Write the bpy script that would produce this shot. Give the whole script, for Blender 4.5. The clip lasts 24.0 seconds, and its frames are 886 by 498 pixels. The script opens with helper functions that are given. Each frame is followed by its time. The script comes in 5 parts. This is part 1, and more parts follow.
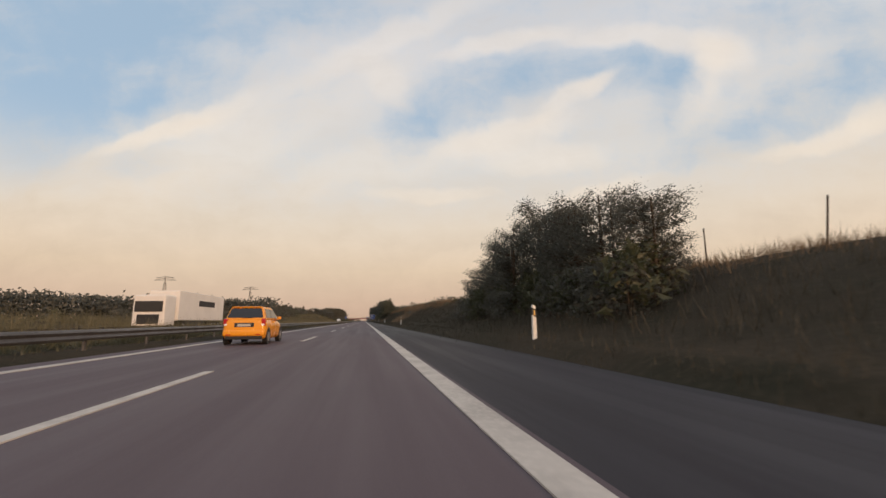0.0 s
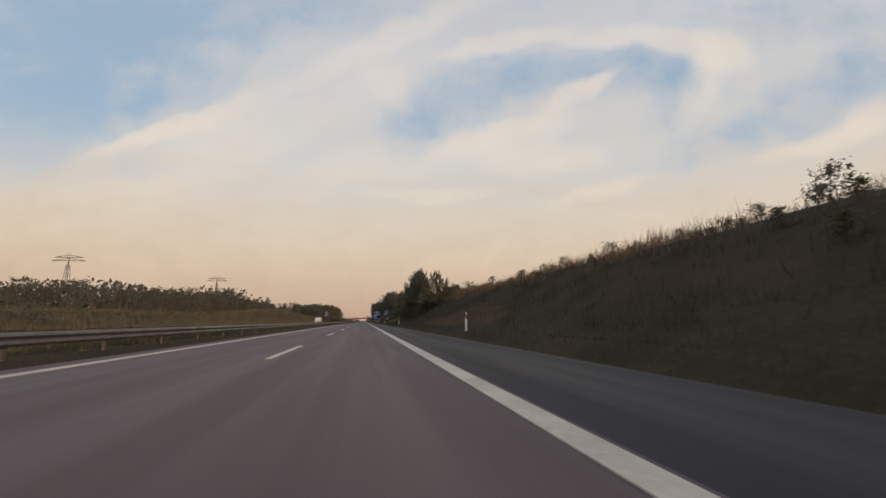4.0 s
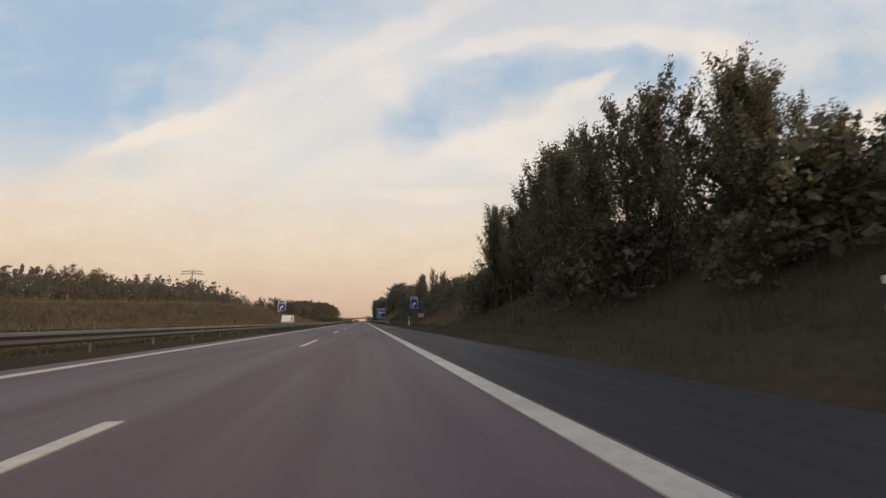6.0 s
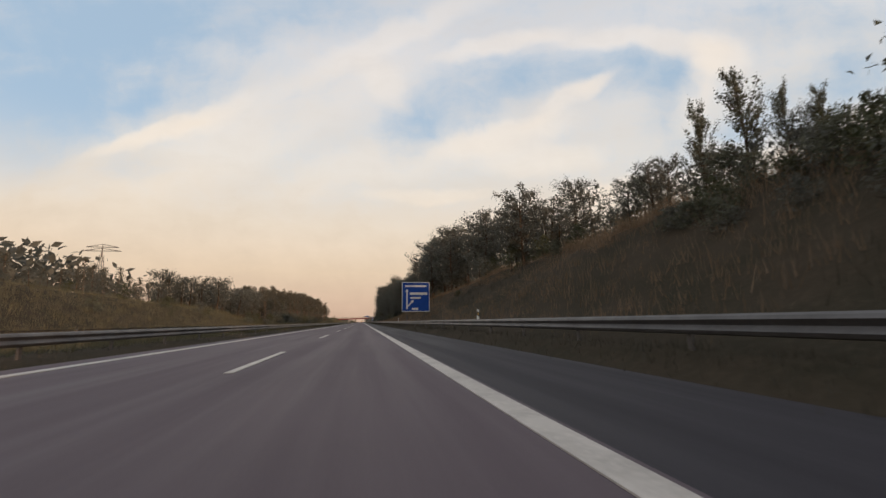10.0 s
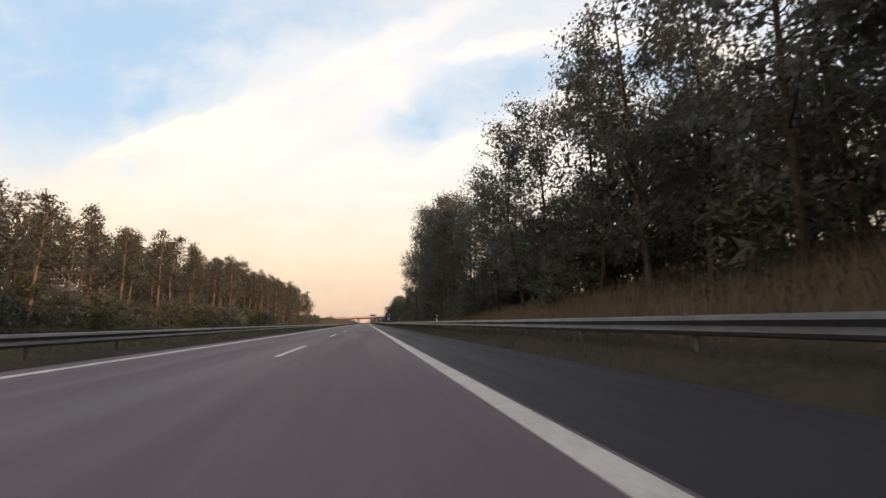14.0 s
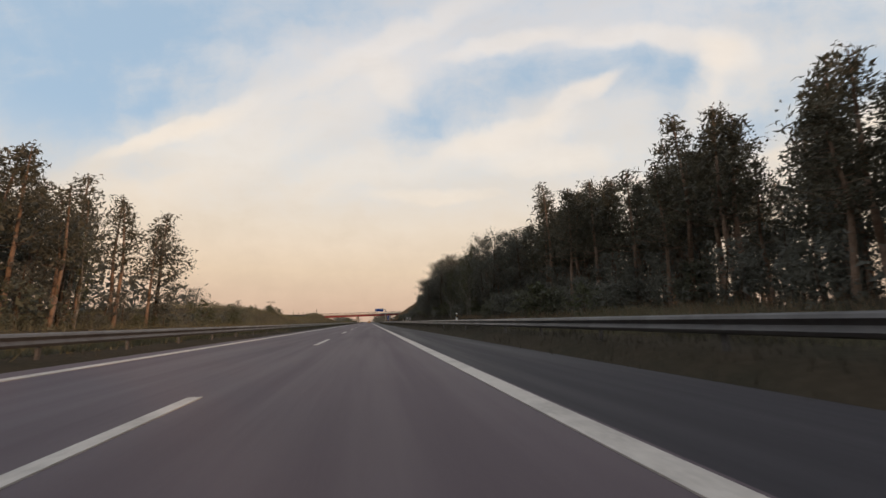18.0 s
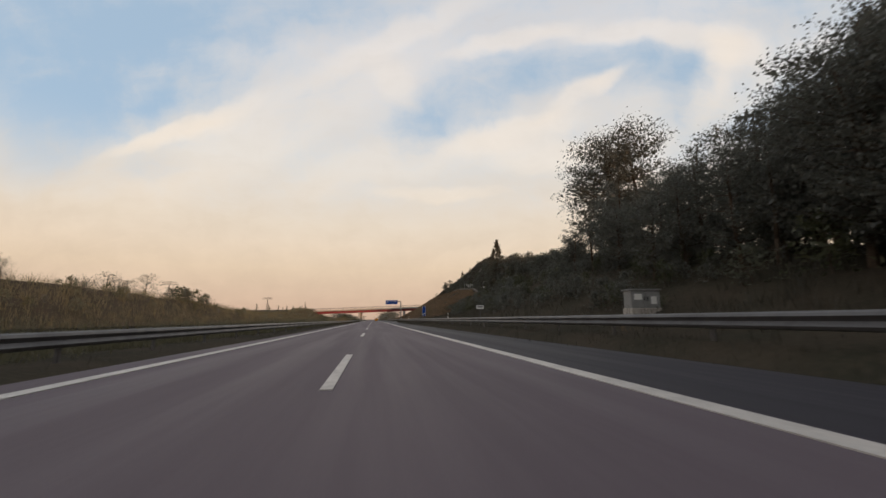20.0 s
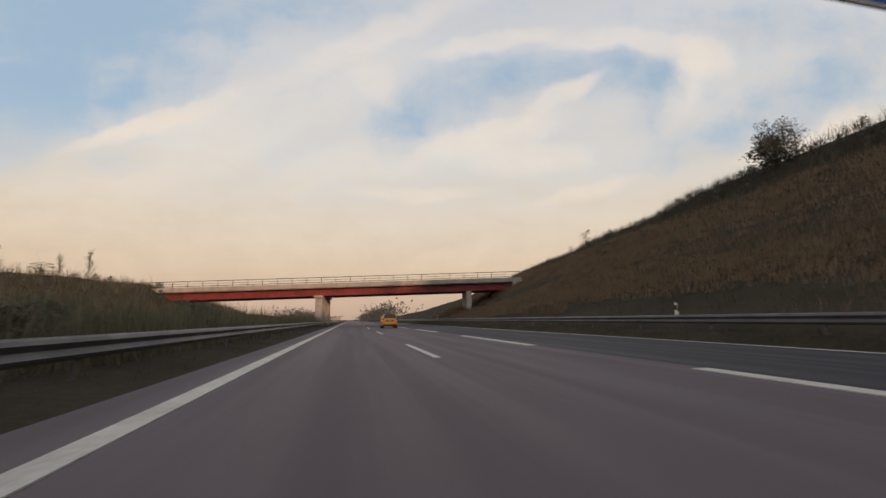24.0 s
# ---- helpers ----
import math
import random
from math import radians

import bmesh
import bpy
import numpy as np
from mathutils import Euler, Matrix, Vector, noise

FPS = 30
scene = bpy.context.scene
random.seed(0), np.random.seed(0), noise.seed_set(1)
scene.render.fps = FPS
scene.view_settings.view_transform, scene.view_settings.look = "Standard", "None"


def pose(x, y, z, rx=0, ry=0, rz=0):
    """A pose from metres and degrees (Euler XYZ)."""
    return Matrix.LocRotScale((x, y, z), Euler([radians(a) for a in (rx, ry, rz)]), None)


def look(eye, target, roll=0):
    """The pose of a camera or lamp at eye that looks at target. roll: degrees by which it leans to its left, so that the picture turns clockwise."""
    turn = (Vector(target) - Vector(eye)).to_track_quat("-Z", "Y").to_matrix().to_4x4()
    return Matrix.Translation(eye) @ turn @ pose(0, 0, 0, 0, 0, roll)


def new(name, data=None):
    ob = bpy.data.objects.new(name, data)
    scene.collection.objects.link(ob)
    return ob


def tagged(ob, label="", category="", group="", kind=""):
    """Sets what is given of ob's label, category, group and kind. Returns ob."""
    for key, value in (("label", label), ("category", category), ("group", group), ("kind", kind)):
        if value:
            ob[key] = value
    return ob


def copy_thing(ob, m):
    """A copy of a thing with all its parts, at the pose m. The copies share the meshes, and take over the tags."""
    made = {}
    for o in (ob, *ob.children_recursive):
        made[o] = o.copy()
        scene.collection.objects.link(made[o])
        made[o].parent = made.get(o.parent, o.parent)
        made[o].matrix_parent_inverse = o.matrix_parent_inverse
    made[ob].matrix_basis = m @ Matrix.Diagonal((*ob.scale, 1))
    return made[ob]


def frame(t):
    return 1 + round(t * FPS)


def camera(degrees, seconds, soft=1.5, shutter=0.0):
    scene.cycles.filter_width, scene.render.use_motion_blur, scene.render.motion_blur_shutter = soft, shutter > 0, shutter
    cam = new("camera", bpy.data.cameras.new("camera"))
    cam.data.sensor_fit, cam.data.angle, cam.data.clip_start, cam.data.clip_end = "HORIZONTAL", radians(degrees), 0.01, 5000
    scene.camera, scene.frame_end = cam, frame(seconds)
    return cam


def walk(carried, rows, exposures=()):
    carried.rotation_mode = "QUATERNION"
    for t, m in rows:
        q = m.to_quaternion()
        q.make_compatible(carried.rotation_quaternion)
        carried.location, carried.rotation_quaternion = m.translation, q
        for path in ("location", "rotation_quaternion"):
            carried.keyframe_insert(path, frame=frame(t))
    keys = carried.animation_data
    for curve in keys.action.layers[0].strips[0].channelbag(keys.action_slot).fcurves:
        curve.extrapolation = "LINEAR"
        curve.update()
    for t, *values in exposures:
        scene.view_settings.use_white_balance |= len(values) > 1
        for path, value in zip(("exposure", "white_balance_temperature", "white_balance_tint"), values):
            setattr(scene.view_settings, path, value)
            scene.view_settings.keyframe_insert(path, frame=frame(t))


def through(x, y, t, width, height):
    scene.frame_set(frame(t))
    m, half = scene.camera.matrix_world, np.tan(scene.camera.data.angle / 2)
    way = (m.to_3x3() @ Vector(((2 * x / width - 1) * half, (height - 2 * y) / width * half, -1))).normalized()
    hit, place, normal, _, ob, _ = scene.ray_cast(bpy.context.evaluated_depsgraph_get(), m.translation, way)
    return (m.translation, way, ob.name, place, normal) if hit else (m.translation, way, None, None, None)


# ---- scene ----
LANE = 3.53
EYE = 0.81
# seconds, x, y, tilt up, turn
ROWS = [
    (0.0, 2.522, -0.09, 9.74, -10.49),
    (0.5, 2.470, 14.50, 9.74, -10.50),
    (1.0, 2.392, 29.23, 9.74, -10.52),
    (1.5, 2.312, 44.07, 9.74, -10.53),
    (2.0, 2.245, 59.00, 9.74, -10.55),
    (2.5, 2.192, 73.95, 9.74, -10.56),
    (3.0, 2.150, 88.89, 9.75, -10.56),
    (3.5, 2.112, 103.76, 9.77, -10.56),
    (4.0, 2.075, 118.53, 9.78, -10.56),
    (4.5, 2.039, 133.20, 9.80, -10.56),
    (5.0, 2.016, 147.78, 9.81, -10.57),
    (5.5, 2.012, 162.30, 9.80, -10.58),
    (6.0, 2.021, 176.83, 9.79, -10.60),
    (6.5, 2.031, 191.39, 9.79, -10.62),
    (7.0, 2.043, 205.98, 9.78, -10.63),
    (7.5, 2.057, 220.57, 9.79, -10.65),
    (8.0, 2.074, 235.18, 9.79, -10.67),
    (8.5, 2.090, 249.84, 9.80, -10.69),
    (9.0, 2.106, 264.58, 9.82, -10.72),
    (9.5, 2.122, 279.39, 9.85, -10.78),
    (10.0, 2.135, 294.28, 9.90, -10.83),
    (10.5, 2.144, 309.22, 9.93, -10.83),
    (11.0, 2.151, 324.22, 9.94, -10.78),
    (11.5, 2.157, 339.29, 9.93, -10.70),
    (12.0, 2.163, 354.45, 9.91, -10.63),
    (12.5, 2.169, 369.73, 9.91, -10.54),
    (13.0, 2.175, 385.17, 9.94, -10.43),
    (13.5, 2.181, 400.82, 9.99, -10.31),
    (14.0, 2.181, 416.72, 10.02, -10.22),
    (14.5, 2.173, 432.89, 10.03, -10.17),
    (15.0, 2.160, 449.33, 10.01, -10.16),
    (15.5, 2.147, 466.00, 10.00, -10.15),
    (16.0, 2.133, 482.93, 9.99, -10.14),
    (16.5, 2.119, 500.15, 9.98, -10.12),
    (17.0, 2.095, 517.71, 9.97, -10.11),
    (17.5, 2.019, 535.57, 9.94, -10.05),
    (18.0, 1.879, 553.70, 9.89, -9.91),
    (18.5, 1.651, 572.01, 9.81, -9.71),
    (19.0, 1.360, 590.45, 9.74, -9.51),
    (19.5, 0.982, 608.93, 9.66, -9.39),
    (20.0, 0.531, 627.44, 9.59, -9.36),
    (20.5, 0.031, 646.01, 9.51, -9.39),
    (21.0, -0.475, 664.75, 9.45, -9.63),
    (21.5, -0.988, 683.72, 9.40, -10.14),
    (22.0, -1.420, 702.92, 9.40, -10.81),
    (22.5, -1.683, 722.32, 9.44, -11.41),
    (23.0, -1.777, 741.86, 9.51, -11.87),
    (23.5, -1.814, 761.51, 9.59, -12.21),
    (24.0, -1.836, 781.25, 9.64, -12.39),
]
cam = camera(93.3, 24.0, soft=1.5, shutter=0.06)
ROLL = Matrix.Rotation(radians(-0.65), 4, "Z")      # the mount leans a little
walk(cam, [(t, pose(x, y, EYE, 90 + p - 0.12, 0, w - 0.10) @ ROLL) for t, x, y, p, w in ROWS],
     exposures=[(0, -0.08), (1, -0.18), (2, -0.24), (5, -0.2), (6, -0.03), (9.5, -0.02), (12.3, 0.26), (13.5, 0.38), (14.5, 0.42), (16.2, 0.1), (18, 0.0), (20, -0.03),
                (21, -0.1), (22, -0.17), (24, -0.14)])

# ---------------------------------------------------------------- world and sun
SUN_EL, SUN_AZ = 10.0, 150.0          # degrees; azimuth clockwise from the road's heading
world = bpy.data.worlds.new("evening_sky")
scene.world = world
world.use_nodes = True


class Nodes:
    """Short hand for a node tree."""

    def __init__(self, tree):
        self.t = tree

    def node(self, kind, **values):
        n = self.t.nodes.new(kind)
        for key, value in values.items():
            setattr(n, key, value)
        return n

    def put(self, socket, value):
        if isinstance(value, bpy.types.NodeSocket):
            self.t.links.new(value, socket)
        elif value is not None:
            socket.default_value = value

    def math(self, op, a, b=None, clamp=False):
        n = self.node("ShaderNodeMath", operation=op, use_clamp=clamp)
        self.put(n.inputs[0], a)
        self.put(n.inputs[1], b)
        return n.outputs[0]

    def dot(self, a, b):
        n = self.node("ShaderNodeVectorMath", operation="DOT_PRODUCT")
        self.put(n.inputs[0], a)
        self.put(n.inputs[1], b)
        return n.outputs["Value"]

    def noise(self, vector, scale, detail=4.0, rough=0.5, distortion=0.0):
        n = self.node("ShaderNodeTexNoise")
        self.put(n.inputs["Vector"], vector)
        n.inputs["Scale"].default_value = scale
        n.inputs["Detail"].default_value = detail
        n.inputs["Roughness"].default_value = rough
        n.inputs["Distortion"].default_value = distortion
        return n.outputs[0]

    def ramp(self, value, stops):
        n = self.node("ShaderNodeValToRGB")
        el = n.color_ramp.elements
        while len(el) < len(stops):
            el.new(0.5)
        for e, (p, c) in zip(el, stops):
            e.position = p
            e.color = (*c, 1) if len(c) == 3 else c
        self.put(n.inputs[0], value)
        return n.outputs[0]

    def mix(self, fac, a, b, blend="MIX"):
        n = self.node("ShaderNodeMix", data_type="RGBA", blend_type=blend)
        self.put(n.inputs[0], fac)
        for s, v in ((n.inputs[6], a), (n.inputs[7], b)):
            self.put(s, (*v, 1) if isinstance(v, tuple) and len(v) == 3 else v)
        return n.outputs[2]

    def span(self, value, a, b, c=0.0, d=1.0):
        n = self.node("ShaderNodeMapRange", interpolation_type="SMOOTHSTEP")
        self.put(n.inputs[0], value)
        for i, v in enumerate((a, b, c, d)):
            n.inputs[i + 1].default_value = v
        return n.outputs[0]


def build_sky():
    tree = world.node_tree
    tree.nodes.clear()
    w = Nodes(tree)
    way = w.node("ShaderNodeTexCoord").outputs["Generated"]
    # a flat chart of the sky over the road's far end
    f, p = radians(10.5), radians(9.75)
    ahead = Vector((math.sin(f) * math.cos(p), math.cos(f) * math.cos(p), math.sin(p)))
    right = Vector((math.cos(f), -math.sin(f), 0))
    top = right.cross(ahead)
    depth = w.math("MAXIMUM", w.dot(way, ahead), 0.12)
    u = w.math("DIVIDE", w.dot(way, right), depth)
    v = w.math("DIVIDE", w.dot(way, top), depth)
    flat = w.node("ShaderNodeCombineXYZ")
    w.put(flat.inputs[0], u)
    w.put(flat.inputs[1], v)
    chart = flat.outputs[0]
    # wind-drawn wisps: the chart is pulled about by noise
    n = w.node("ShaderNodeTexNoise")
    w.put(n.inputs["Vector"], chart)
    n.inputs["Scale"].default_value, n.inputs["Detail"].default_value = 2.6, 5.0
    shift = w.node("ShaderNodeVectorMath", operation="SUBTRACT")
    w.put(shift.inputs[0], n.outputs["Color"])
    shift.inputs[1].default_value = (0.5, 0.5, 0.5)
    grow = w.node("ShaderNodeVectorMath", operation="MULTIPLY_ADD")
    w.put(grow.inputs[0], shift.outputs[0])
    grow.inputs[1].default_value = (0.13, 0.11, 0)
    w.put(grow.inputs[2], chart)
    small = w.node("ShaderNodeTexNoise")
    w.put(small.inputs["Vector"], grow.outputs[0])
    small.inputs["Scale"].default_value, small.inputs["Detail"].default_value = 11.0, 4.0
    drift = w.node("ShaderNodeVectorMath", operation="SUBTRACT")
    w.put(drift.inputs[0], small.outputs["Color"])
    drift.inputs[1].default_value = (0.5, 0.5, 0.5)
    curl = w.node("ShaderNodeVectorMath", operation="MULTIPLY_ADD")
    w.put(curl.inputs[0], drift.outputs[0])
    curl.inputs[1].default_value = (0.05, 0.04, 0)
    w.put(curl.inputs[2], grow.outputs[0])
    pulled = curl.outputs[0]

    def stroke(x, y, a, b, turn, gain):
        # x, y in the chart's hundredths; half axes a, b; turn in degrees
        m = w.node("ShaderNodeMapping", vector_type="TEXTURE")
        w.put(m.inputs[0], pulled)
        m.inputs["Location"].default_value = (x / 100, y / 100, 0)
        m.inputs["Rotation"].default_value = (0, 0, radians(turn))
        m.inputs["Scale"].default_value = (a / 100, b / 100, 1)
        g = w.node("ShaderNodeTexGradient", gradient_type="SPHERICAL")
        w.put(g.inputs[0], m.outputs[0])
        return w.math("MULTIPLY", w.span(g.outputs[1], 0.0, 0.75), gain)

    def total(rows):
        s = None
        for r in rows:
            k = stroke(*r)
            s = k if s is None else w.math("ADD", s, k)
        return s

    blue = total([(-95, 48, 52, 30, 12, 0.9), (-92, 32, 30, 16, 24, 0.45), (-50, 56, 55, 12, 5, 0.6), (-60, 41, 26, 12, 20, 0.4), (-104, 20, 20, 9, 0, 0.4),
                  (8, 36, 28, 12, 24, 0.5), (-8, 28, 12, 9, 50, 0.3), (26, 41, 18, 7, 10, 0.4), (48, 41, 24, 8, 4, 0.55), (56, 34, 14, 10, 60, 0.4), (90, 34, 28, 13, 20, 0.5),
                  (66, 24, 18, 8, 20, 0.4), (-70, 20, 14, 5, 8, 0.3), (-30, 36, 18, 9, 30, 0.25), (82, 54, 26, 8, 0, 0.35), (105, 46, 16, 16, 0, 0.35)])
    white = total([(-67, 28.5, 21, 3.4, 18, 0.85), (-52, 33, 14, 4, 28, 0.35), (-72, 42, 12, 5.0, 50, 0.3), (-58, 47, 12, 4, -12, 0.25), (-40, 30, 60, 12, 26, 0.3), (30, 35, 16, 3.8, 30, 0.45),
                   (38, 39, 7, 3.2, 35, 0.35), (16, 27, 24, 4.5, 12, 0.5), (24, 22, 22, 5, 4, 0.45), (67, 47, 11, 7, 0, 0.6), (62, 38, 16, 6.0, 62, 0.42), (45, 49.5, 30, 4.0, -3, 0.45),
                   (15, 49, 22, 3.4, 14, 0.5), (92, 26, 24, 3.4, 17, 0.6), (104, 31, 11, 4, 5, 0.4), (-3, 13, 20, 2.6, 0, 0.4), (37, 14, 18, 3.0, 14, 0.4), (-10, 22, 44, 8, 14, 0.25),
                   (-14, 40, 9, 5, -50, 0.3), (-8, 52, 40, 5, 26, 0.35)])
    # fibres across the cloud, at two sizes
    fib = w.node("ShaderNodeMapping")
    w.put(fib.inputs[0], pulled)
    fib.inputs["Rotation"].default_value = (0, 0, radians(-24))
    fib.inputs["Scale"].default_value = (1.2, 5.0, 1)
    grain = w.noise(fib.outputs[0], 2.4, 6.0, 0.6)
    fine = w.noise(pulled, 12.0, 6.0, 0.62)
    rise = w.node("ShaderNodeSeparateXYZ")
    w.put(rise.inputs[0], way)
    el = rise.outputs[2]
    clear = w.math("SUBTRACT", blue, w.math("MULTIPLY", white, 0.8))
    clear = w.math("ADD", clear, w.math("MULTIPLY", w.math("SUBTRACT", grain, 0.5), 1.1))
    clear = w.math("ADD", clear, w.math("MULTIPLY", w.math("SUBTRACT", fine, 0.5), 1.05))
    clear = w.math("MULTIPLY", w.span(clear, -0.30, 1.15), w.span(el, 0.14, 0.40))

    sky = w.node("ShaderNodeTexSky", sky_type="NISHITA", sun_disc=False)
    sky.sun_elevation, sky.sun_rotation = radians(SUN_EL), radians(SUN_AZ)
    sky.air_density, sky.dust_density, sky.ozone_density = 1.0, 1.2, 1.5
    air = w.mix(1.0, sky.outputs[0], (0.125, 0.125, 0.125), "MULTIPLY")
    air = w.mix(0.8, air, (0.445, 0.59, 0.745))
    cloud = w.ramp(w.math("MULTIPLY", el, 1.4, True), [(0.0, (0.60, 0.415, 0.305)), (0.05, (0.70, 0.50, 0.365)), (0.16, (0.80, 0.625, 0.455)), (0.30, (0.84, 0.715, 0.575)),
                                                       (0.48, (0.79, 0.75, 0.70)), (0.8, (0.72, 0.715, 0.73)), (1.0, (0.62, 0.635, 0.67))])
    lit = w.math("ADD", 0.985, w.math("MULTIPLY", w.math("SUBTRACT", grain, 0.5), 0.22))
    lit = w.math("ADD", lit, w.math("MULTIPLY", white, 0.12))
    lit = w.math("ADD", lit, w.math("MULTIPLY", w.math("SUBTRACT", fine, 0.5), 0.16))
    mul = w.node("ShaderNodeVectorMath", operation="SCALE")
    w.put(mul.inputs[0], cloud)
    w.put(mul.inputs["Scale"], lit)
    warm = w.mix(w.math("MULTIPLY", white, 0.5, True), mul.outputs[0], (0.93, 0.77, 0.60))
    col = w.mix(clear, warm, air)
    back = w.node("ShaderNodeBackground")
    w.put(back.inputs[0], col)
    back.inputs[1].default_value = 1.0
    out = w.node("ShaderNodeOutputWorld")
    w.put(out.inputs[0], back.outputs[0])


build_sky()

sun = new("sun", bpy.data.lights.new("sun", "SUN"))
sun.data.energy, sun.data.angle, sun.data.color = 2.6, radians(0.6), (1.0, 0.60, 0.34)
sa, se = radians(SUN_AZ), radians(SUN_EL)
sun_way = Vector((math.sin(sa) * math.cos(se), math.cos(sa) * math.cos(se), math.sin(se)))
sun.matrix_world = look(sun_way * 300, (0, 0, 0))


# ---------------------------------------------------------------- materials
def material(name, base, rough=0.6, metal=0.0, spread=0.25, scale=3.0, fine=40.0, bump=0.0, spec=0.4, tint=None, per_object=0.0):
    """Base colour with blotches, fine grain and relief at real size. tint: a second colour of the blotches."""
    m = bpy.data.materials.new(name)
    m.use_nodes = True
    w = Nodes(m.node_tree)
    shader = m.node_tree.nodes["Principled BSDF"]
    at = w.node("ShaderNodeNewGeometry").outputs["Position"]
    big = w.noise(at, scale, 5.0, 0.6)
    small = w.noise(at, fine, 3.0, 0.6)
    second = tint or tuple(c * (1 - spread) for c in base)
    col = w.mix(w.span(big, 0.35, 0.68), base, second)
    col = w.mix(w.math("MULTIPLY", w.span(small, 0.4, 0.75), 0.55), col, tuple(min(1, c * (1 + spread)) for c in base))
    if per_object:
        r = w.node("ShaderNodeObjectInfo").outputs["Random"]
        k = w.span(r, 0.0, 1.0, 1 - per_object, 1 + per_object)
        sc = w.node("ShaderNodeVectorMath", operation="SCALE")
        w.put(sc.inputs[0], col)
        w.put(sc.inputs["Scale"], k)
        col = sc.outputs[0]
    w.put(shader.inputs["Base Color"], col)
    w.put(shader.inputs["Roughness"], w.span(big, 0.2, 0.8, max(0.02, rough - 0.08), min(1, rough + 0.08)))
    shader.inputs["Metallic"].default_value = metal
    shader.inputs["Specular IOR Level"].default_value = spec
    if bump:
        b = w.node("ShaderNodeBump")
        b.inputs["Strength"].default_value = bump
        b.inputs["Distance"].default_value = 0.02
        w.put(b.inputs["Height"], small)
        w.put(shader.inputs["Normal"], b.outputs[0])
    return m


def leaf_material(name, base, second, through=0.35):
    m = bpy.data.materials.new(name)
    m.use_nodes = True
    w = Nodes(m.node_tree)
    shader = m.node_tree.nodes["Principled BSDF"]
    geo = w.node("ShaderNodeNewGeometry")
    r = geo.outputs["Random Per Island"]
    col = w.mix(r, base, second)
    big = w.noise(geo.outputs["Position"], 0.6, 3.0)
    col = w.mix(w.math("MULTIPLY", w.span(big, 0.4, 0.7), 0.5), col, tuple(c * 0.55 for c in base))
    w.put(shader.inputs["Base Color"], col)
    shader.inputs["Roughness"].default_value = 0.55
    shader.inputs["Specular IOR Level"].default_value = 0.5
    t = w.node("ShaderNodeBsdfTranslucent")
    w.put(t.inputs[0], col)
    mixer = w.node("ShaderNodeMixShader")
    mixer.inputs[0].default_value = through
    w.put(mixer.inputs[1], shader.outputs[0])
    w.put(mixer.inputs[2], t.outputs[0])
    w.put(m.node_tree.nodes["Material Output"].inputs[0], mixer.outputs[0])
    return m


def asphalt_material(name, base, streak):
    """Worn asphalt: wheel tracks along y, patches, stone grain."""
    m = bpy.data.materials.new(name)
    m.use_nodes = True
    w = Nodes(m.node_tree)
    shader = m.node_tree.nodes["Principled BSDF"]
    at = w.node("ShaderNodeNewGeometry").outputs["Position"]
    squash = w.node("ShaderNodeMapping")
    w.put(squash.inputs[0], at)
    squash.inputs["Scale"].default_value = (1.0, 0.035, 1.0)
    tracks = w.noise(squash.outputs[0], 1.3, 4.0, 0.6)
    patches = w.noise(at, 0.22, 4.0, 0.6)
    grain = w.noise(at, 55.0, 3.0, 0.7)
    col = w.mix(w.span(tracks, 0.35, 0.7), base, tuple(c * (1 - streak) for c in base))
    col = w.mix(w.math("MULTIPLY", w.span(patches, 0.45, 0.7), 0.35), col, tuple(c * 0.75 for c in base))
    col = w.mix(w.math("MULTIPLY", w.span(grain, 0.5, 0.75), 0.5), col, tuple(c * 1.5 for c in base))
    w.put(shader.inputs["Base Color"], col)
    w.put(shader.inputs["Roughness"], w.span(tracks, 0.3, 0.7, 0.62, 0.8))
    shader.inputs["Specular IOR Level"].default_value = 0.35
    b = w.node("ShaderNodeBump")
    b.inputs["Strength"].default_value, b.inputs["Distance"].default_value = 0.35, 0.006
    w.put(b.inputs["Height"], grain)
    w.put(shader.inputs["Normal"], b.outputs[0])
    return m


ASPHALT = asphalt_material("lane_asphalt", (0.096, 0.072, 0.083), 0.05)
SHOULDER = asphalt_material("shoulder_asphalt", (0.022, 0.019, 0.0255), 0.08)
PAINT = material("road_paint", (0.50, 0.46, 0.42), 0.55, spread=0.25, scale=1.5, fine=18, bump=0.2)
SOIL = material("verge_ground", (0.048, 0.038, 0.027), 0.95, spread=0.45, scale=0.35, fine=6.0, bump=0.8, spec=0.05, tint=(0.032, 0.030, 0.021))
STEEL = material("galvanised_steel", (0.12, 0.115, 0.115), 0.5, metal=0.5, spread=0.22, scale=1.2, fine=12, bump=0.05)
STEEL_DULL = material("weathered_steel", (0.14, 0.13, 0.125), 0.6, metal=0.5, spread=0.3, scale=1.6, fine=14, bump=0.1)
SIGN_BLUE = material("sign_blue_film", (0.010, 0.060, 0.30), 0.6, spec=0.2, spread=0.12, scale=2, fine=30)
SIGN_WHITE = material("sign_white_film", (0.70, 0.69, 0.66), 0.6, spec=0.2, spread=0.08, scale=2, fine=30)
POST_WHITE = material("white_plastic", (0.74, 0.73, 0.70), 0.5, spread=0.15, scale=5, fine=40)
POST_BLACK = material("black_plastic", (0.02, 0.02, 0.02), 0.5, spread=0.2)
REFLECTOR = material("amber_reflector", (0.75, 0.45, 0.12), 0.2, spread=0.1)
CONCRETE = material("bridge_concrete", (0.42, 0.38, 0.34), 0.85, spread=0.3, scale=0.8, fine=9, bump=0.3)
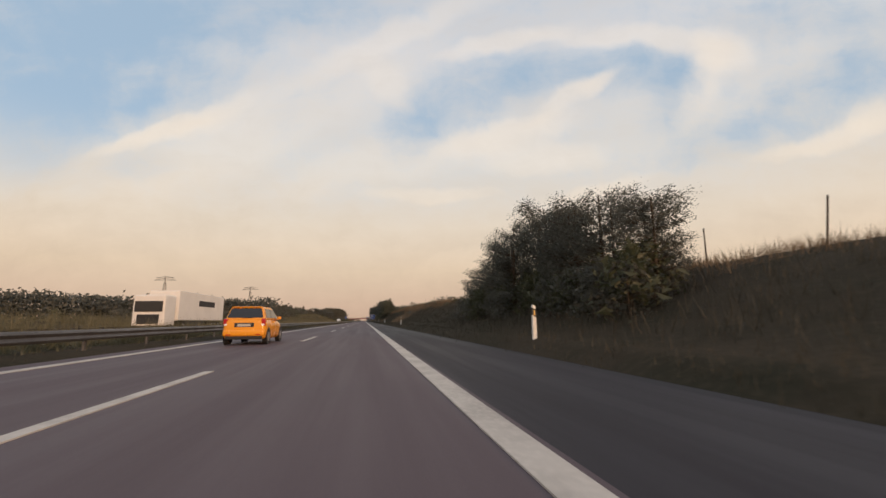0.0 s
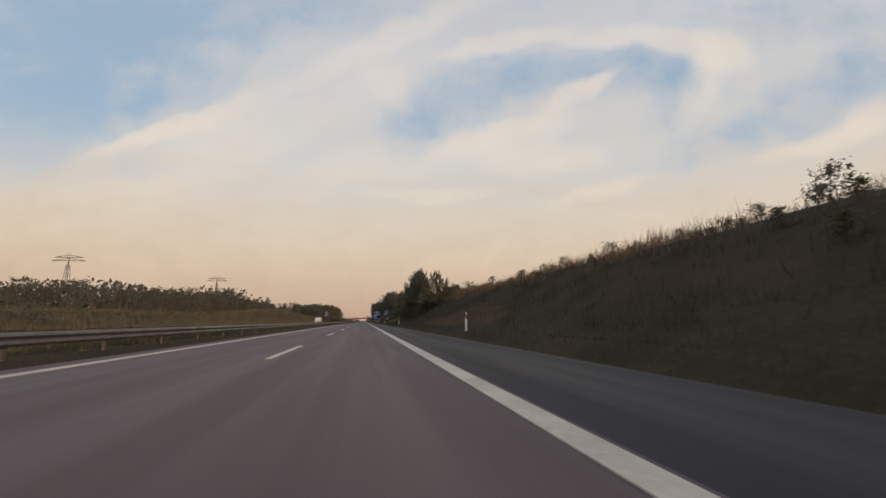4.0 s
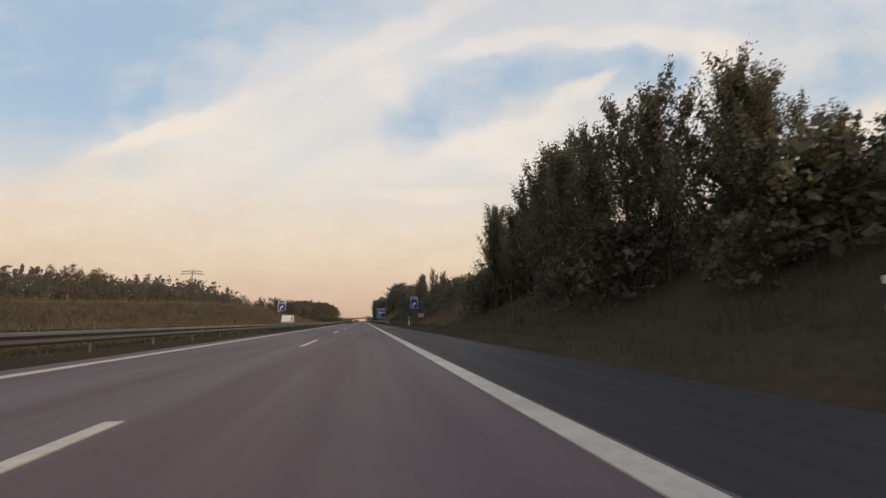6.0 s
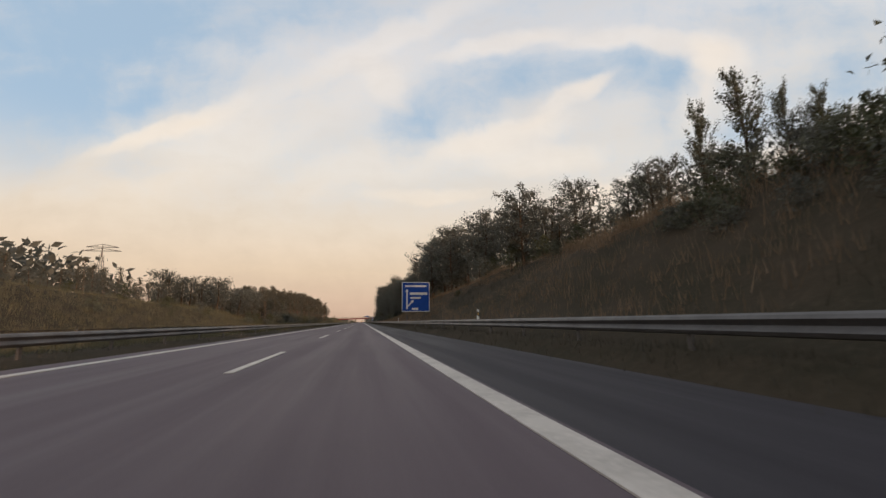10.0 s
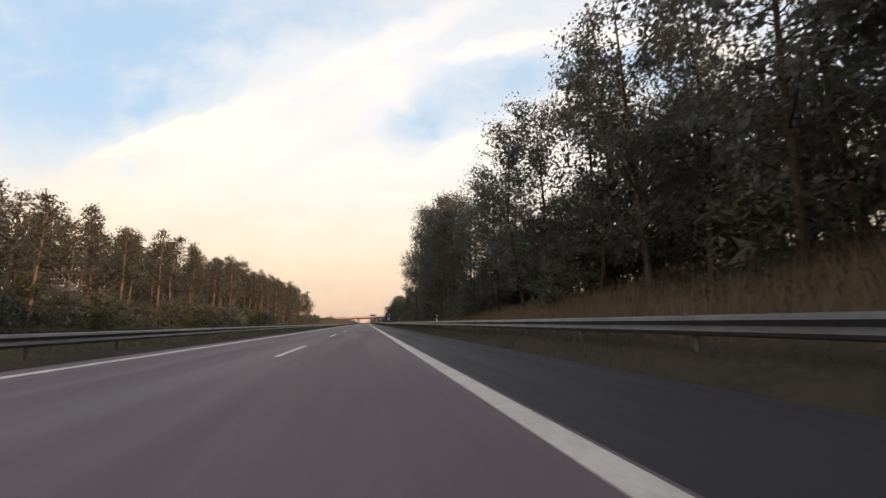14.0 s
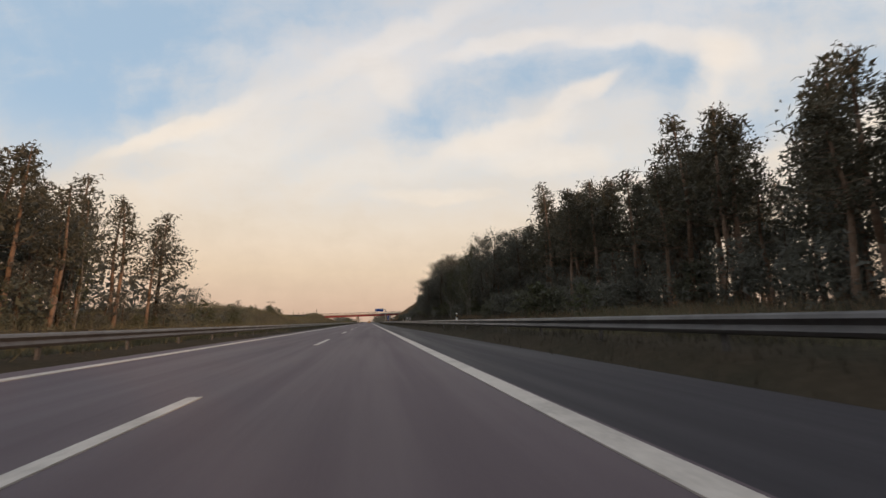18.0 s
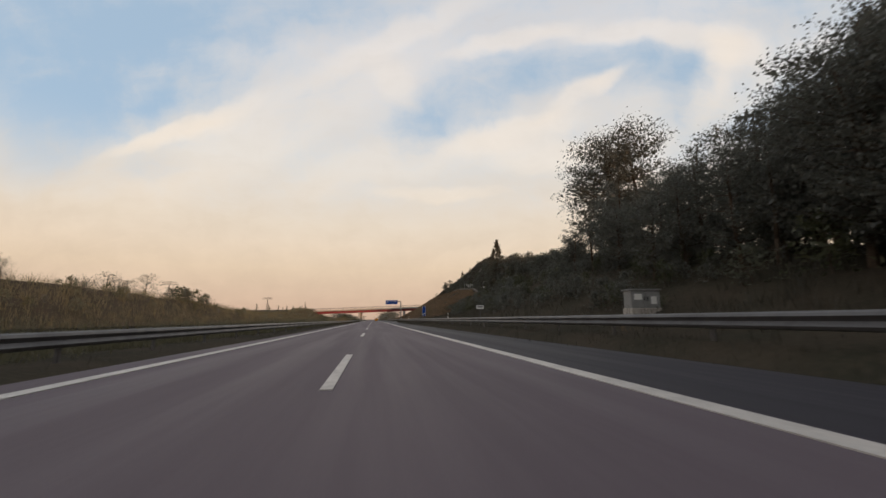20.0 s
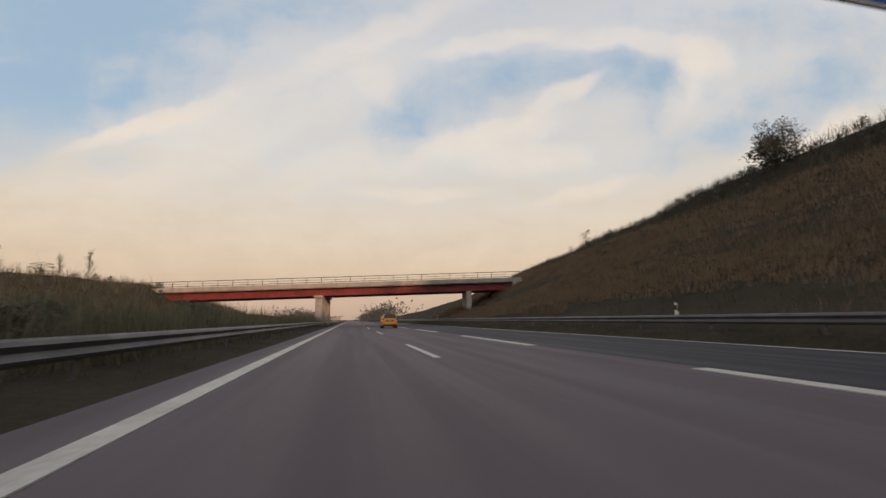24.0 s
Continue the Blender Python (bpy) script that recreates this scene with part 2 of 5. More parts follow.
GIRDER = material("red_painted_steel", (0.26, 0.045, 0.050), 0.5, spread=0.35, scale=0.7, fine=6, bump=0.1)
BARK = material("bark", (0.085, 0.062, 0.045), 0.9, spread=0.4, scale=4, fine=22, bump=0.9, spec=0.1)
BARK_PINE = material("pine_bark", (0.20, 0.140, 0.105), 0.9, spread=0.4, scale=3, fine=18, bump=0.9, spec=0.1)
BARK_PALE = material("birch_bark", (0.19, 0.175, 0.155), 0.8, spread=0.6, scale=5, fine=14, bump=0.5, spec=0.1)
LEAF = leaf_material("leaf_green", (0.060, 0.068, 0.034), (0.100, 0.100, 0.050))
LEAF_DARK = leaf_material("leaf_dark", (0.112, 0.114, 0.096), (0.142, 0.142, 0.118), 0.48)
LEAF_GREY = leaf_material("leaf_grey_green", (0.105, 0.110, 0.075), (0.14, 0.142, 0.098), 0.45)
NEEDLE = leaf_material("needles", (0.080, 0.078, 0.056), (0.115, 0.102, 0.068), 0.4)
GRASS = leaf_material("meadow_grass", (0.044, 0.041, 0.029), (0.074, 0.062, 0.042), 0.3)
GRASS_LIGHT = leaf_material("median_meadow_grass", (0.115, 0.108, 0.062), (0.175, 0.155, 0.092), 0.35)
GRASS_DRY = leaf_material("dry_grass", (0.27, 0.180, 0.105), (0.15, 0.105, 0.064), 0.35)
CAR_PAINT = material("yellow_car_paint", (0.76, 0.31, 0.022), 0.25, spread=0.04, spec=0.6)
CAR_GLASS = material("tinted_glass", (0.012, 0.013, 0.016), 0.08, spread=0.1, spec=0.8)
RUBBER = material("rubber", (0.018, 0.018, 0.018), 0.8, spread=0.2)
ALLOY = material("wheel_alloy", (0.45, 0.45, 0.46), 0.35, metal=0.8, spread=0.1)
LAMP_RED = material("tail_lamp_red", (0.42, 0.012, 0.015), 0.15, spread=0.1, spec=0.7)
LAMP_CLEAR = material("lamp_clear", (0.75, 0.75, 0.78), 0.1, spread=0.05, spec=0.8)
PLATE = material("plate_white", (0.45, 0.43, 0.40), 0.45, spread=0.05)
TRIM = material("dark_trim", (0.025, 0.025, 0.028), 0.6, spread=0.2)
CABINET = material("grey_cabinet_paint", (0.24, 0.24, 0.235), 0.5, spread=0.15, scale=3)
STONE = material("field_stone", (0.17, 0.155, 0.14), 0.9, spread=0.4, scale=3, fine=14, bump=0.5)
MAST = material("zinc_grey_mast", (0.36, 0.33, 0.29), 0.6, metal=0.1, spread=0.2, scale=1.2, fine=10, bump=0.05)
TRUCK_WHITE = material("white_truck_paint", (0.72, 0.71, 0.69), 0.35, spread=0.08, scale=0.8)


# ---------------------------------------------------------------- mesh helpers
def part(name, bm, mat, parent=None, label="", smooth=False):
    me = bpy.data.meshes.new(name)
    if isinstance(bm, tuple):
        v, f = np.asarray(bm[0], dtype=np.float32), np.asarray(bm[2], dtype=np.int32)
        me.vertices.add(len(v))
        me.vertices.foreach_set("co", v.ravel())
        me.loops.add(f.size)
        me.loops.foreach_set("vertex_index", f.ravel())
        me.polygons.add(len(f))
        me.polygons.foreach_set("loop_start", np.arange(0, f.size, f.shape[1], dtype=np.int32))
        me.update(calc_edges=True)
    else:
        bm.to_mesh(me)
        bm.free()
    for one in (mat if isinstance(mat, (list, tuple)) else [mat]):
        me.materials.append(one)
    if smooth:
        me.polygons.foreach_set("use_smooth", [True] * len(me.polygons))
    ob = new(name, me)
    ob.parent = parent
    if label:
        ob["label"] = label
    return ob


def share(name, like, parent, m):
    ob = new(name, like.data)
    ob.parent = parent
    ob.matrix_local = m
    return ob


def thing(name, label, category, at=(0, 0, 0), turn=0, group="", kind=""):
    ob = tagged(new(name), label, category, group, kind)
    ob.matrix_world = pose(*at, 0, 0, turn)
    return ob


def box(size, at=(0, 0, 0), bevel=0.0, turn=(0, 0, 0), bm=None):
    bm = bm or bmesh.new()
    made = bmesh.ops.create_cube(bm, size=1.0, matrix=pose(*at, *turn) @ Matrix.Diagonal((*size, 1)))
    if bevel:
        edges = list({e for v in made["verts"] for e in v.link_edges})
        bmesh.ops.bevel(bm, geom=edges, offset=bevel, segments=2, affect="EDGES", profile=0.6)
    return bm


def rod(a, b, r1, r2=None, sides=10, bm=None):
    bm = bm or bmesh.new()
    a, b = Vector(a), Vector(b)
    d = b - a
    m = Matrix.Translation((a + b) / 2) @ d.to_track_quat("Z", "Y").to_matrix().to_4x4()
    bmesh.ops.create_cone(bm, cap_ends=True, segments=sides, radius1=r1, radius2=r1 if r2 is None else r2, depth=d.length, matrix=m)
    return bm


def strip(points, lo, hi):
    """A bar: the outline points (x, z) drawn along y from lo to hi."""
    bm = bmesh.new()
    a = [bm.verts.new((x, lo, z)) for x, z in points]
    b = [bm.verts.new((x, hi, z)) for x, z in points]
    k = len(points)
    for i in range(k):
        j = (i + 1) % k
        bm.faces.new((a[i], a[j], b[j], b[i]))
    bm.faces.new(a[::-1])
    bm.faces.new(b)
    bmesh.ops.recalc_face_normals(bm, faces=bm.faces)
    return bm


def smooth(a, b, x):
    k = min(1, max(0, (x - a) / (b - a)))
    return k * k * (3 - 2 * k)


def along(y, stops):
    for (y0, v0), (y1, v1) in zip(stops, stops[1:]):
        if y <= y1:
            return v0 + (v1 - v0) * smooth(y0, y1, y)
    return stops[-1][1]


# ---------------------------------------------------------------- the lie of the land
CREST = [(-200, 2.2), (-20, 2.6), (40, 3.5), (100, 4.2), (150, 4.7), (215, 5.2), (300, 6.2), (375, 5.8), (425, 3.4), (470, 1.6), (590, 1.2), (625, 1.8), (655, 4.5), (676, 6.9), (700, 8.8), (850, 6.3), (900, 6.0), (1000, 4.5), (1200, 2)]
HILL = [(640, 4.0), (665, 5.8), (677, 7.5), (683, 8.5), (692, 9.4), (700, 10.6), (710, 12.0), (722, 14.0), (738, 15.9), (752, 16.6), (766, 15.6), (779, 14.0), (800, 13.6),
        (811, 13.2), (828, 11.7), (843, 10.3), (870, 9.0), (900, 7.0), (1000, 4.5), (1200, 2)]
TERRACE = [(640, 2.0), (685, 3.2), (696, 4.0), (708, 5.2), (720, 6.7), (731, 8.0), (745, 8.9), (760, 9.9), (800, 10.3), (815, 9.9), (844, 8.8), (870, 7.4), (900, 5.6), (1000, 3.4), (1200, 1.5)]
LEFT_BANK = [(-200, 1.2), (120, 1.2), (200, 2.6), (300, 5.4), (390, 4.0), (430, 1.4), (600, 1.6), (650, 4.0), (670, 4.7), (710, 4.4), (732, 3.2), (760, 2.7), (785, 3.2), (850, 6.2), (920, 3.0), (1100, 1.0)]
MEDIAN = [(-200, 0.9), (160, 0.7), (330, 0.6), (600, 0.7), (700, 0.9), (780, 1.25), (840, 1.2), (900, 0.8), (1200, 0.6)]


def spread_out(y):
    """How far the exit lane pushes the verge out."""
    return 2.9 * smooth(732, 776, y)


def terrace_x(y):
    return 17.0 + 10.5 * smooth(665, 760, y)


def crest_x(y):
    return 18.0 + 14.0 * smooth(665, 760, y)


def hill(x, y):
    """The stepped hillside: a grassy slope, a narrow terrace, a steep upper bank."""
    foot, step, top = 8.3 + spread_out(y), terrace_x(y), crest_x(y)
    t, c = along(y, TERRACE), along(y, HILL)
    if x < step:
        k = max(0, (x - foot + 0.8) / (step - foot + 0.8))
        return 0.3 + (t - 0.3) * k * (0.6 + 0.4 * k)
    ledge = step + 0.3 * (top - step)
    return t + (c - t) * min(1, max(0, (x - ledge) / (top - ledge)))


def height(x, y):
    s = spread_out(y)
    if x > 5:
        foot = 8.3 + s
        if x < 6.35 + s:
            z = -0.04
        elif x < foot:
            z = -0.04 + 0.34 * smooth(6.35 + s, 7.1 + s, x)
        else:
            c = along(y, CREST)
            z = 0.30 + (c - 0.3) * smooth(foot - 1.5, 18.0, x)
            k = smooth(655, 688, y)
            if k > 0:
                z += (hill(x, y) - z) * k
            z -= max(0, z - 1) * 0.75 * smooth(45, 220, x)
        if x > foot:
            z += 0.35 * min(1, (x - foot) / 3) * (noise.noise((x * 0.21, y * 0.13, 0)) + 0.5 * noise.noise((x * 0.6, y * 0.5, 4)))
        return z * (1 - smooth(900, 2500, abs(x)))
    if x > -4.5:
        return -0.04
    if x > -9.8:
        return -0.04 + 0.1 * smooth(-4.5, -5.4, x)
    if x > -20.5:
        return -0.04
    b = along(y, LEFT_BANK)
    z = -0.04 + b * min(1, max(0, (-21.5 - x) / 9.5))
    z -= b * 0.8 * smooth(60, 260, -x)
    z += 0.3 * min(1, max(0, (-21.5 - x) / 3)) * noise.noise((x * 0.2, y * 0.11, 7))
    return z * (1 - smooth(900, 2500, abs(x)))


def build_ground():
    xs = [-4400, -2500, -1400, -800, -450, -260, -180, -120, -90, -70, -56, -46, -40, -36, -33, -31, -29, -27, -25.5, -24, -22.5, -21.5, -20.5, -15, -9.8,
          -8, -7, -6, -5.2, -4.7, -4.45, 0, 6.15, 6.5, 6.8, 7.1, 7.7, 8.3, 9, 9.6, 10.2, 10.9, 11.6, 12.4, 13.2, 14, 15, 16, 17, 17.5, 18, 18.7, 19.5, 20.3, 21.2, 22.2, 23.2, 24.3, 25.4, 26.5, 27.5, 28.4, 29.3, 30.2, 31.1, 32, 33.5, 36, 40, 46, 55,
          75, 105, 160, 260, 450, 800, 1400, 2500, 4400]
    ys = [-4000, -2000, -900, -400, -200] + [-120 + 5 * i for i in range(236)] + [1120, 1220, 1400, 1700, 2200, 3000, 4700]
    verts = []
    for y in ys:
        s = spread_out(y)
        for x in xs:
            xx = x + s * (1 - smooth(20, 60, x)) if x > 5 else x
            verts.append((xx, y, height(xx, y)))
    k = len(xs)
    faces = [(j * k + i, j * k + i + 1, (j + 1) * k + i + 1, (j + 1) * k + i) for j in range(len(ys) - 1) for i in range(k - 1)]
    ob = part("ground", (verts, [], faces), SOIL, smooth=True)
    tagged(ob, "grassy banks and verges of brown-green earth beside the motorway", "ground", kind="structure")


build_ground()


def build_roads():
    """Carriageway, shoulder, exit lane, markings."""
    def slab(name, left, right, mat, z, y0, y1, step, label, category):
        bm = bmesh.new()
        rows = []
        y = y0
        while y <= y1 + 0.01:
            rows.append([bm.verts.new(p) for p in ((left(y), y, z - 0.25), (left(y), y, z), (right(y), y, z), (right(y), y, z - 0.25))])
            y += step
        for a, b in zip(rows, rows[1:]):
            for i in range(3):
                bm.faces.new((a[i], a[i + 1], b[i + 1], b[i]))
        bmesh.ops.recalc_face_normals(bm, faces=bm.faces)
        return tagged(part(name, bm, mat), label, category, kind="structure")

    exit_x = lambda y: LANE + 5.4 * smooth(722, 774, y)
    road = slab("road", lambda y: -4.35, lambda y: LANE + 0.2, ASPHALT, 0.0, -160, 1400, 5, "two-lane motorway carriageway of worn grey asphalt", "road")
    slab("shoulder", lambda y: LANE + 0.2, lambda y: 6.3 + spread_out(y), SHOULDER, 0.0, -160, 1400, 5, "dark asphalt hard shoulder widening into the exit lane", "road")
    slab("road_oncoming", lambda y: -20.4, lambda y: -9.9, ASPHALT, 0.0, -160, 1400, 20, "oncoming motorway carriageway of grey asphalt", "road")
    line = lambda w, lo, hi: box((w, hi - lo, 0.012), (0, (lo + hi) / 2, 0.006))
    part("edge_line", line(0.27, -160, 729.7), PAINT, road, "white solid edge line").location.x = LANE
    part("edge_line", line(0.25, -160, 1400), PAINT, road, "white solid edge line").location.x = -LANE
    # outer line of the exit lane
    bm = bmesh.new()
    prev = None
    for i in range(270):
        y = 722 + 2.5 * i
        x = exit_x(y)
        row = [bm.verts.new((x + d, y, 0.014)) for d in (0.13, -0.13)]
        if prev:
            bm.faces.new((prev[0], row[0], row[1], prev[1]))
        prev = row
    bmesh.ops.recalc_face_normals(bm, faces=bm.faces)
    part("edge_line", bm, PAINT, road, "white outer line of the exit lane")
    # lane dashes
    first = part("lane_dash", box((0.15, DASH, 0.012), (0, -DASH / 2, 0.006)), PAINT, road)
    first.location = (0, DASH_TOP - 3 * PERIOD, 0)
    for i in range(-2, 75):
        share("lane_dash", first, road, pose(0, DASH_TOP + i * PERIOD, 0))
    wide = part("exit_dash", box((0.30, 8.1, 0.012), (0, -4.05, 0.006)), PAINT, road)
    wide.location = (LANE, 744.0, 0)
    for i in range(1, 25):
        share("exit_dash", wide, road, pose(LANE, 744.0 + i * 14.33, 0))


PERIOD = 15.75
DASH, DASH_TOP = 5.0, 0.488 * PERIOD
build_roads()


# ---------------------------------------------------------------- guard rails
RAIL = [(0.0, 0.30), (0.035, 0.32), (0.06, 0.37), (0.02, 0.42), (0.0, 0.45), (0.02, 0.48), (0.06, 0.53), (0.035, 0.58), (0.0, 0.61)]


def w_beam(length, side):
    inner = [(-0.004 + x * 0.98 - 0.006, z) for x, z in RAIL]
    pts = [(side * x, z) for x, z in RAIL + inner[::-1]]
    return strip(pts, 0.0, length)


def build_rails():
    step = 3.6
    beams = {s: part("beam", w_beam(step, s), STEEL) for s in (1, -1)}
    upright = part("rail_post", box((0.06, 0.11, 0.66), (0, 0, 0.27), 0.008), STEEL_DULL)
    spacer = part("spacer", box((0.12, 0.08, 0.22), (0, 0, 0), 0.01), STEEL_DULL)
    originals = list(beams.values()) + [upright, spacer]
    lines = [("right", lambda y: 7.25 + spread_out(y), lambda y: 0.26, -1, 271.5, 930),
             ("median", lambda y: -5.35, lambda y: 0.04, 1, -40, 930),
             ("far", lambda y: -9.3, lambda y: 0.04, -1, -10, 820)]
    for name, fx, fz, side, y0, y1 in lines:
        count = int((y1 - y0) / step)
        rail = None
        for i in range(count):
            y = y0 + i * step
            if i % 25 == 0:
                rail = thing("guard_rail", "galvanised steel W-beam guard rail on posts", "guard rail",
                             (fx(y), y, fz(y)), group="guard rails along the motorway", kind="structure")
                bx, by, bz = fx(y), y, fz(y)
            x, x2 = fx(y) - bx, fx(y + step) - bx
            turn = -math.degrees(math.atan2(x2 - x, step))
            drop = 0.0
            if name == "right" and i < 3:                      # sloped end
                drop = -0.19 * (3 - i)
                share("beam", beams[side], rail, pose(x, y - by, drop, math.degrees(math.atan2(0.19, step)), 0, turn))
                share("rail_post", upright, rail, pose(x - side * 0.1, y - by, drop))
                continue
            share("beam", beams[side], rail, pose(x, y - by, fz(y) - bz, 0, 0, turn))
            if name != "far":
                share("rail_post", upright, rail, pose(x - side * 0.1, y - by, fz(y) - bz))
                share("spacer", spacer, rail, pose(x - side * 0.05, y - by, fz(y) - bz + 0.45))
            elif i % 2 == 0:
                share("rail_post", upright, rail, pose(x - side * 0.1, y - by, fz(y) - bz))
    for o in originals:
        bpy.data.objects.remove(o)


build_rails()


# ---------------------------------------------------------------- delineator posts
def build_delineators():
    def one(at):
        p = thing("delineator_post", "white plastic delineator post with black band on verge", "marker post", at, group="delineator posts along the verge")
        body = strip([(-0.055, -0.3), (0.055, -0.3), (0.045, 0.72), (-0.045, 0.72)], -0.05, 0.05)
        part("post_body", body, POST_WHITE, p)
        part("band", strip([(-0.047, 0.60), (0.047, 0.52), (0.047, 0.74), (-0.047, 0.80)], -0.053, 0.053), POST_BLACK, p, "black slanted band")
        part("reflector", box((0.035, 0.008, 0.14), (0, -0.056, 0.66), 0.003), REFLECTOR, p)
        part("post_top", strip([(-0.045, 0.72), (0.045, 0.72), (0.04, 0.84), (-0.04, 0.88)], -0.05, 0.05), POST_WHITE, p)
        return p
    def short(at):
        p = thing("rail_marker", "short white marker post with black band on the guard rail", "marker post", at, group="marker posts on the guard rail")
        part("post_body", strip([(-0.05, -0.05), (0.05, -0.05), (0.045, 0.28), (-0.045, 0.28)], -0.04, 0.04), POST_WHITE, p)
        part("band", strip([(-0.047, 0.20), (0.047, 0.14), (0.047, 0.32), (-0.047, 0.38)], -0.043, 0.043), POST_BLACK, p, "black slanted band")
        part("reflector", box((0.035, 0.008, 0.11), (0, -0.046, 0.26), 0.003), REFLECTOR, p)
        part("post_top", strip([(-0.045, 0.28), (0.045, 0.28), (0.04, 0.44), (-0.04, 0.48)], -0.04, 0.04), POST_WHITE, p)
        return p
    first = brief = None
    for y in [10.8, 53.5, 97, 139, 180, 224.5, 267, 313, 356, 399, 448, 485.5, 537, 580, 623, 666, 710, 752.7, 795, 840, 884]:
        if y < 280:
            at = (7.05, y, height(7.05, y) + 0.02)
            if first is None:
                first = one(at)
            else:
                copy_thing(first, pose(*at))
        else:
            at = (7.35 + spread_out(y), y, 0.86)
            if brief is None:
                brief = short(at)
            else:
                copy_thing(brief, pose(*at))


build_delineators()


# ---------------------------------------------------------------- signs
def lettering(name, words, size, at, mat, parent, align="LEFT", stretch=1.0):
    cu = bpy.data.curves.new(name, "FONT")
    cu.body, cu.size, cu.align_x, cu.extrude = words, size, align, 0.002
    tmp = bpy.data.objects.new(name, cu)
    scene.collection.objects.link(tmp)
    dg = bpy.context.evaluated_depsgraph_get()
    me = bpy.data.meshes.new_from_object(tmp.evaluated_get(dg))
    bpy.data.objects.remove(tmp)
    me.materials.clear()
    me.materials.append(mat)
    ob = new(name, me)
    ob.parent = parent
    ob.matrix_local = pose(*at, 90, 0, 0) @ Matrix.Diagonal((stretch, 1, 1, 1))
    return ob


def board(parent, w, h, z, field, border=0.05, thick=0.04):
    """A panel in the plane y = 0, facing -y, its foot at z."""
    part("panel", box((w, thick, h), (0, thick / 2, z + h / 2), 0.008), SIGN_WHITE, parent, "white-bordered sheet panel")
    part("field", box((w - 2 * border, 0.006, h - 2 * border), (0, -0.003, z + h / 2)), field, parent)


def poly(points, y=-0.012, thick=0.006):
    bm = bmesh.new()
    a = [bm.verts.new((x, y, z)) for x, z in points]
    f = bm.faces.new(a)
    r = bmesh.ops.extrude_face_region(bm, geom=[f])
    bmesh.ops.translate(bm, vec=(0, thick, 0), verts=[v for v in r["geom"] if isinstance(v, bmesh.types.BMVert)])
    bmesh.ops.recalc_face_normals(bm, faces=bm.faces)
    return bm


def detour_sign(x, y, words, z):
    s = thing("detour_sign", "blue detour sign with white number and bent arrow", "road sign", (x, y, height(x, y)), group="detour signs")
    board(s, 0.78, 1.2, z, SIGN_BLUE, 0.035)
    part("pole", rod((0, 0.07, -0.3), (0, 0.07, z + 1.1), 0.038), STEEL, s)
    for word, dx in zip(words.split(), (-0.19, 0.1)):
        for k, sign in enumerate(word):
            lettering("numeral", sign, 0.33, (dx + 0.19 * k, -0.012, z + 0.82), SIGN_WHITE, s, "CENTER", 0.9)
    part("arrow", poly([(-0.17, z + 0.12), (-0.08, z + 0.12), (-0.08, z + 0.38), (-0.03, z + 0.45), (0.03, z + 0.46), (0.03, z + 0.36), (0.19, z + 0.51), (0.03, z + 0.66),
                        (0.03, z + 0.56), (-0.06, z + 0.55), (-0.14, z + 0.48), (-0.17, z + 0.38)]), SIGN_WHITE, s)


detour_sign(7.4, 222.5, "U 52", 1.85)
detour_sign(-7.1, 227, "U 83", 1.95)


def route_board():
    s = thing("direction_sign", "large square blue direction board with forked white arrow", "road sign", (8.75, 347, height(8.75, 347)))
    w, h, z = 3.5, 3.7, 1.25
    board(s, w, h, z, SIGN_BLUE, 0.07, 0.06)
    for px in (-1.1, 1.1):
        part("pole", rod((px, 0.12, -0.4), (px, 0.12, z + h - 0.1), 0.07), STEEL, s)
    part("through_arrow", poly([(-1.2, z + 0.3), (-1.02, z + 0.3), (-1.02, z + 2.5), (-0.88, z + 2.5), (-1.11, z + 2.85), (-1.34, z + 2.5), (-1.2, z + 2.5)]), SIGN_WHITE, s)
    part("exit_arrow", poly([(-1.02, z + 0.75), (-0.55, z + 1.25), (-0.65, z + 1.35), (-0.25, z + 1.45), (-0.35, z + 1.05), (-0.45, z + 1.15), (-1.02, z + 0.55)]), SIGN_WHITE, s)
    for bx, bz, bw, bh in ((0.0, 3.2, 2.7, 0.22), (0.35, 2.25, 2.2, 0.3), (-0.05, 1.72, 1.35, 0.22), (-0.1, 0.35, 0.8, 0.24)):
        part("writing_bar", box((bw, 0.008, bh), (bx, -0.010, z + bz)), SIGN_WHITE, s)


route_board()


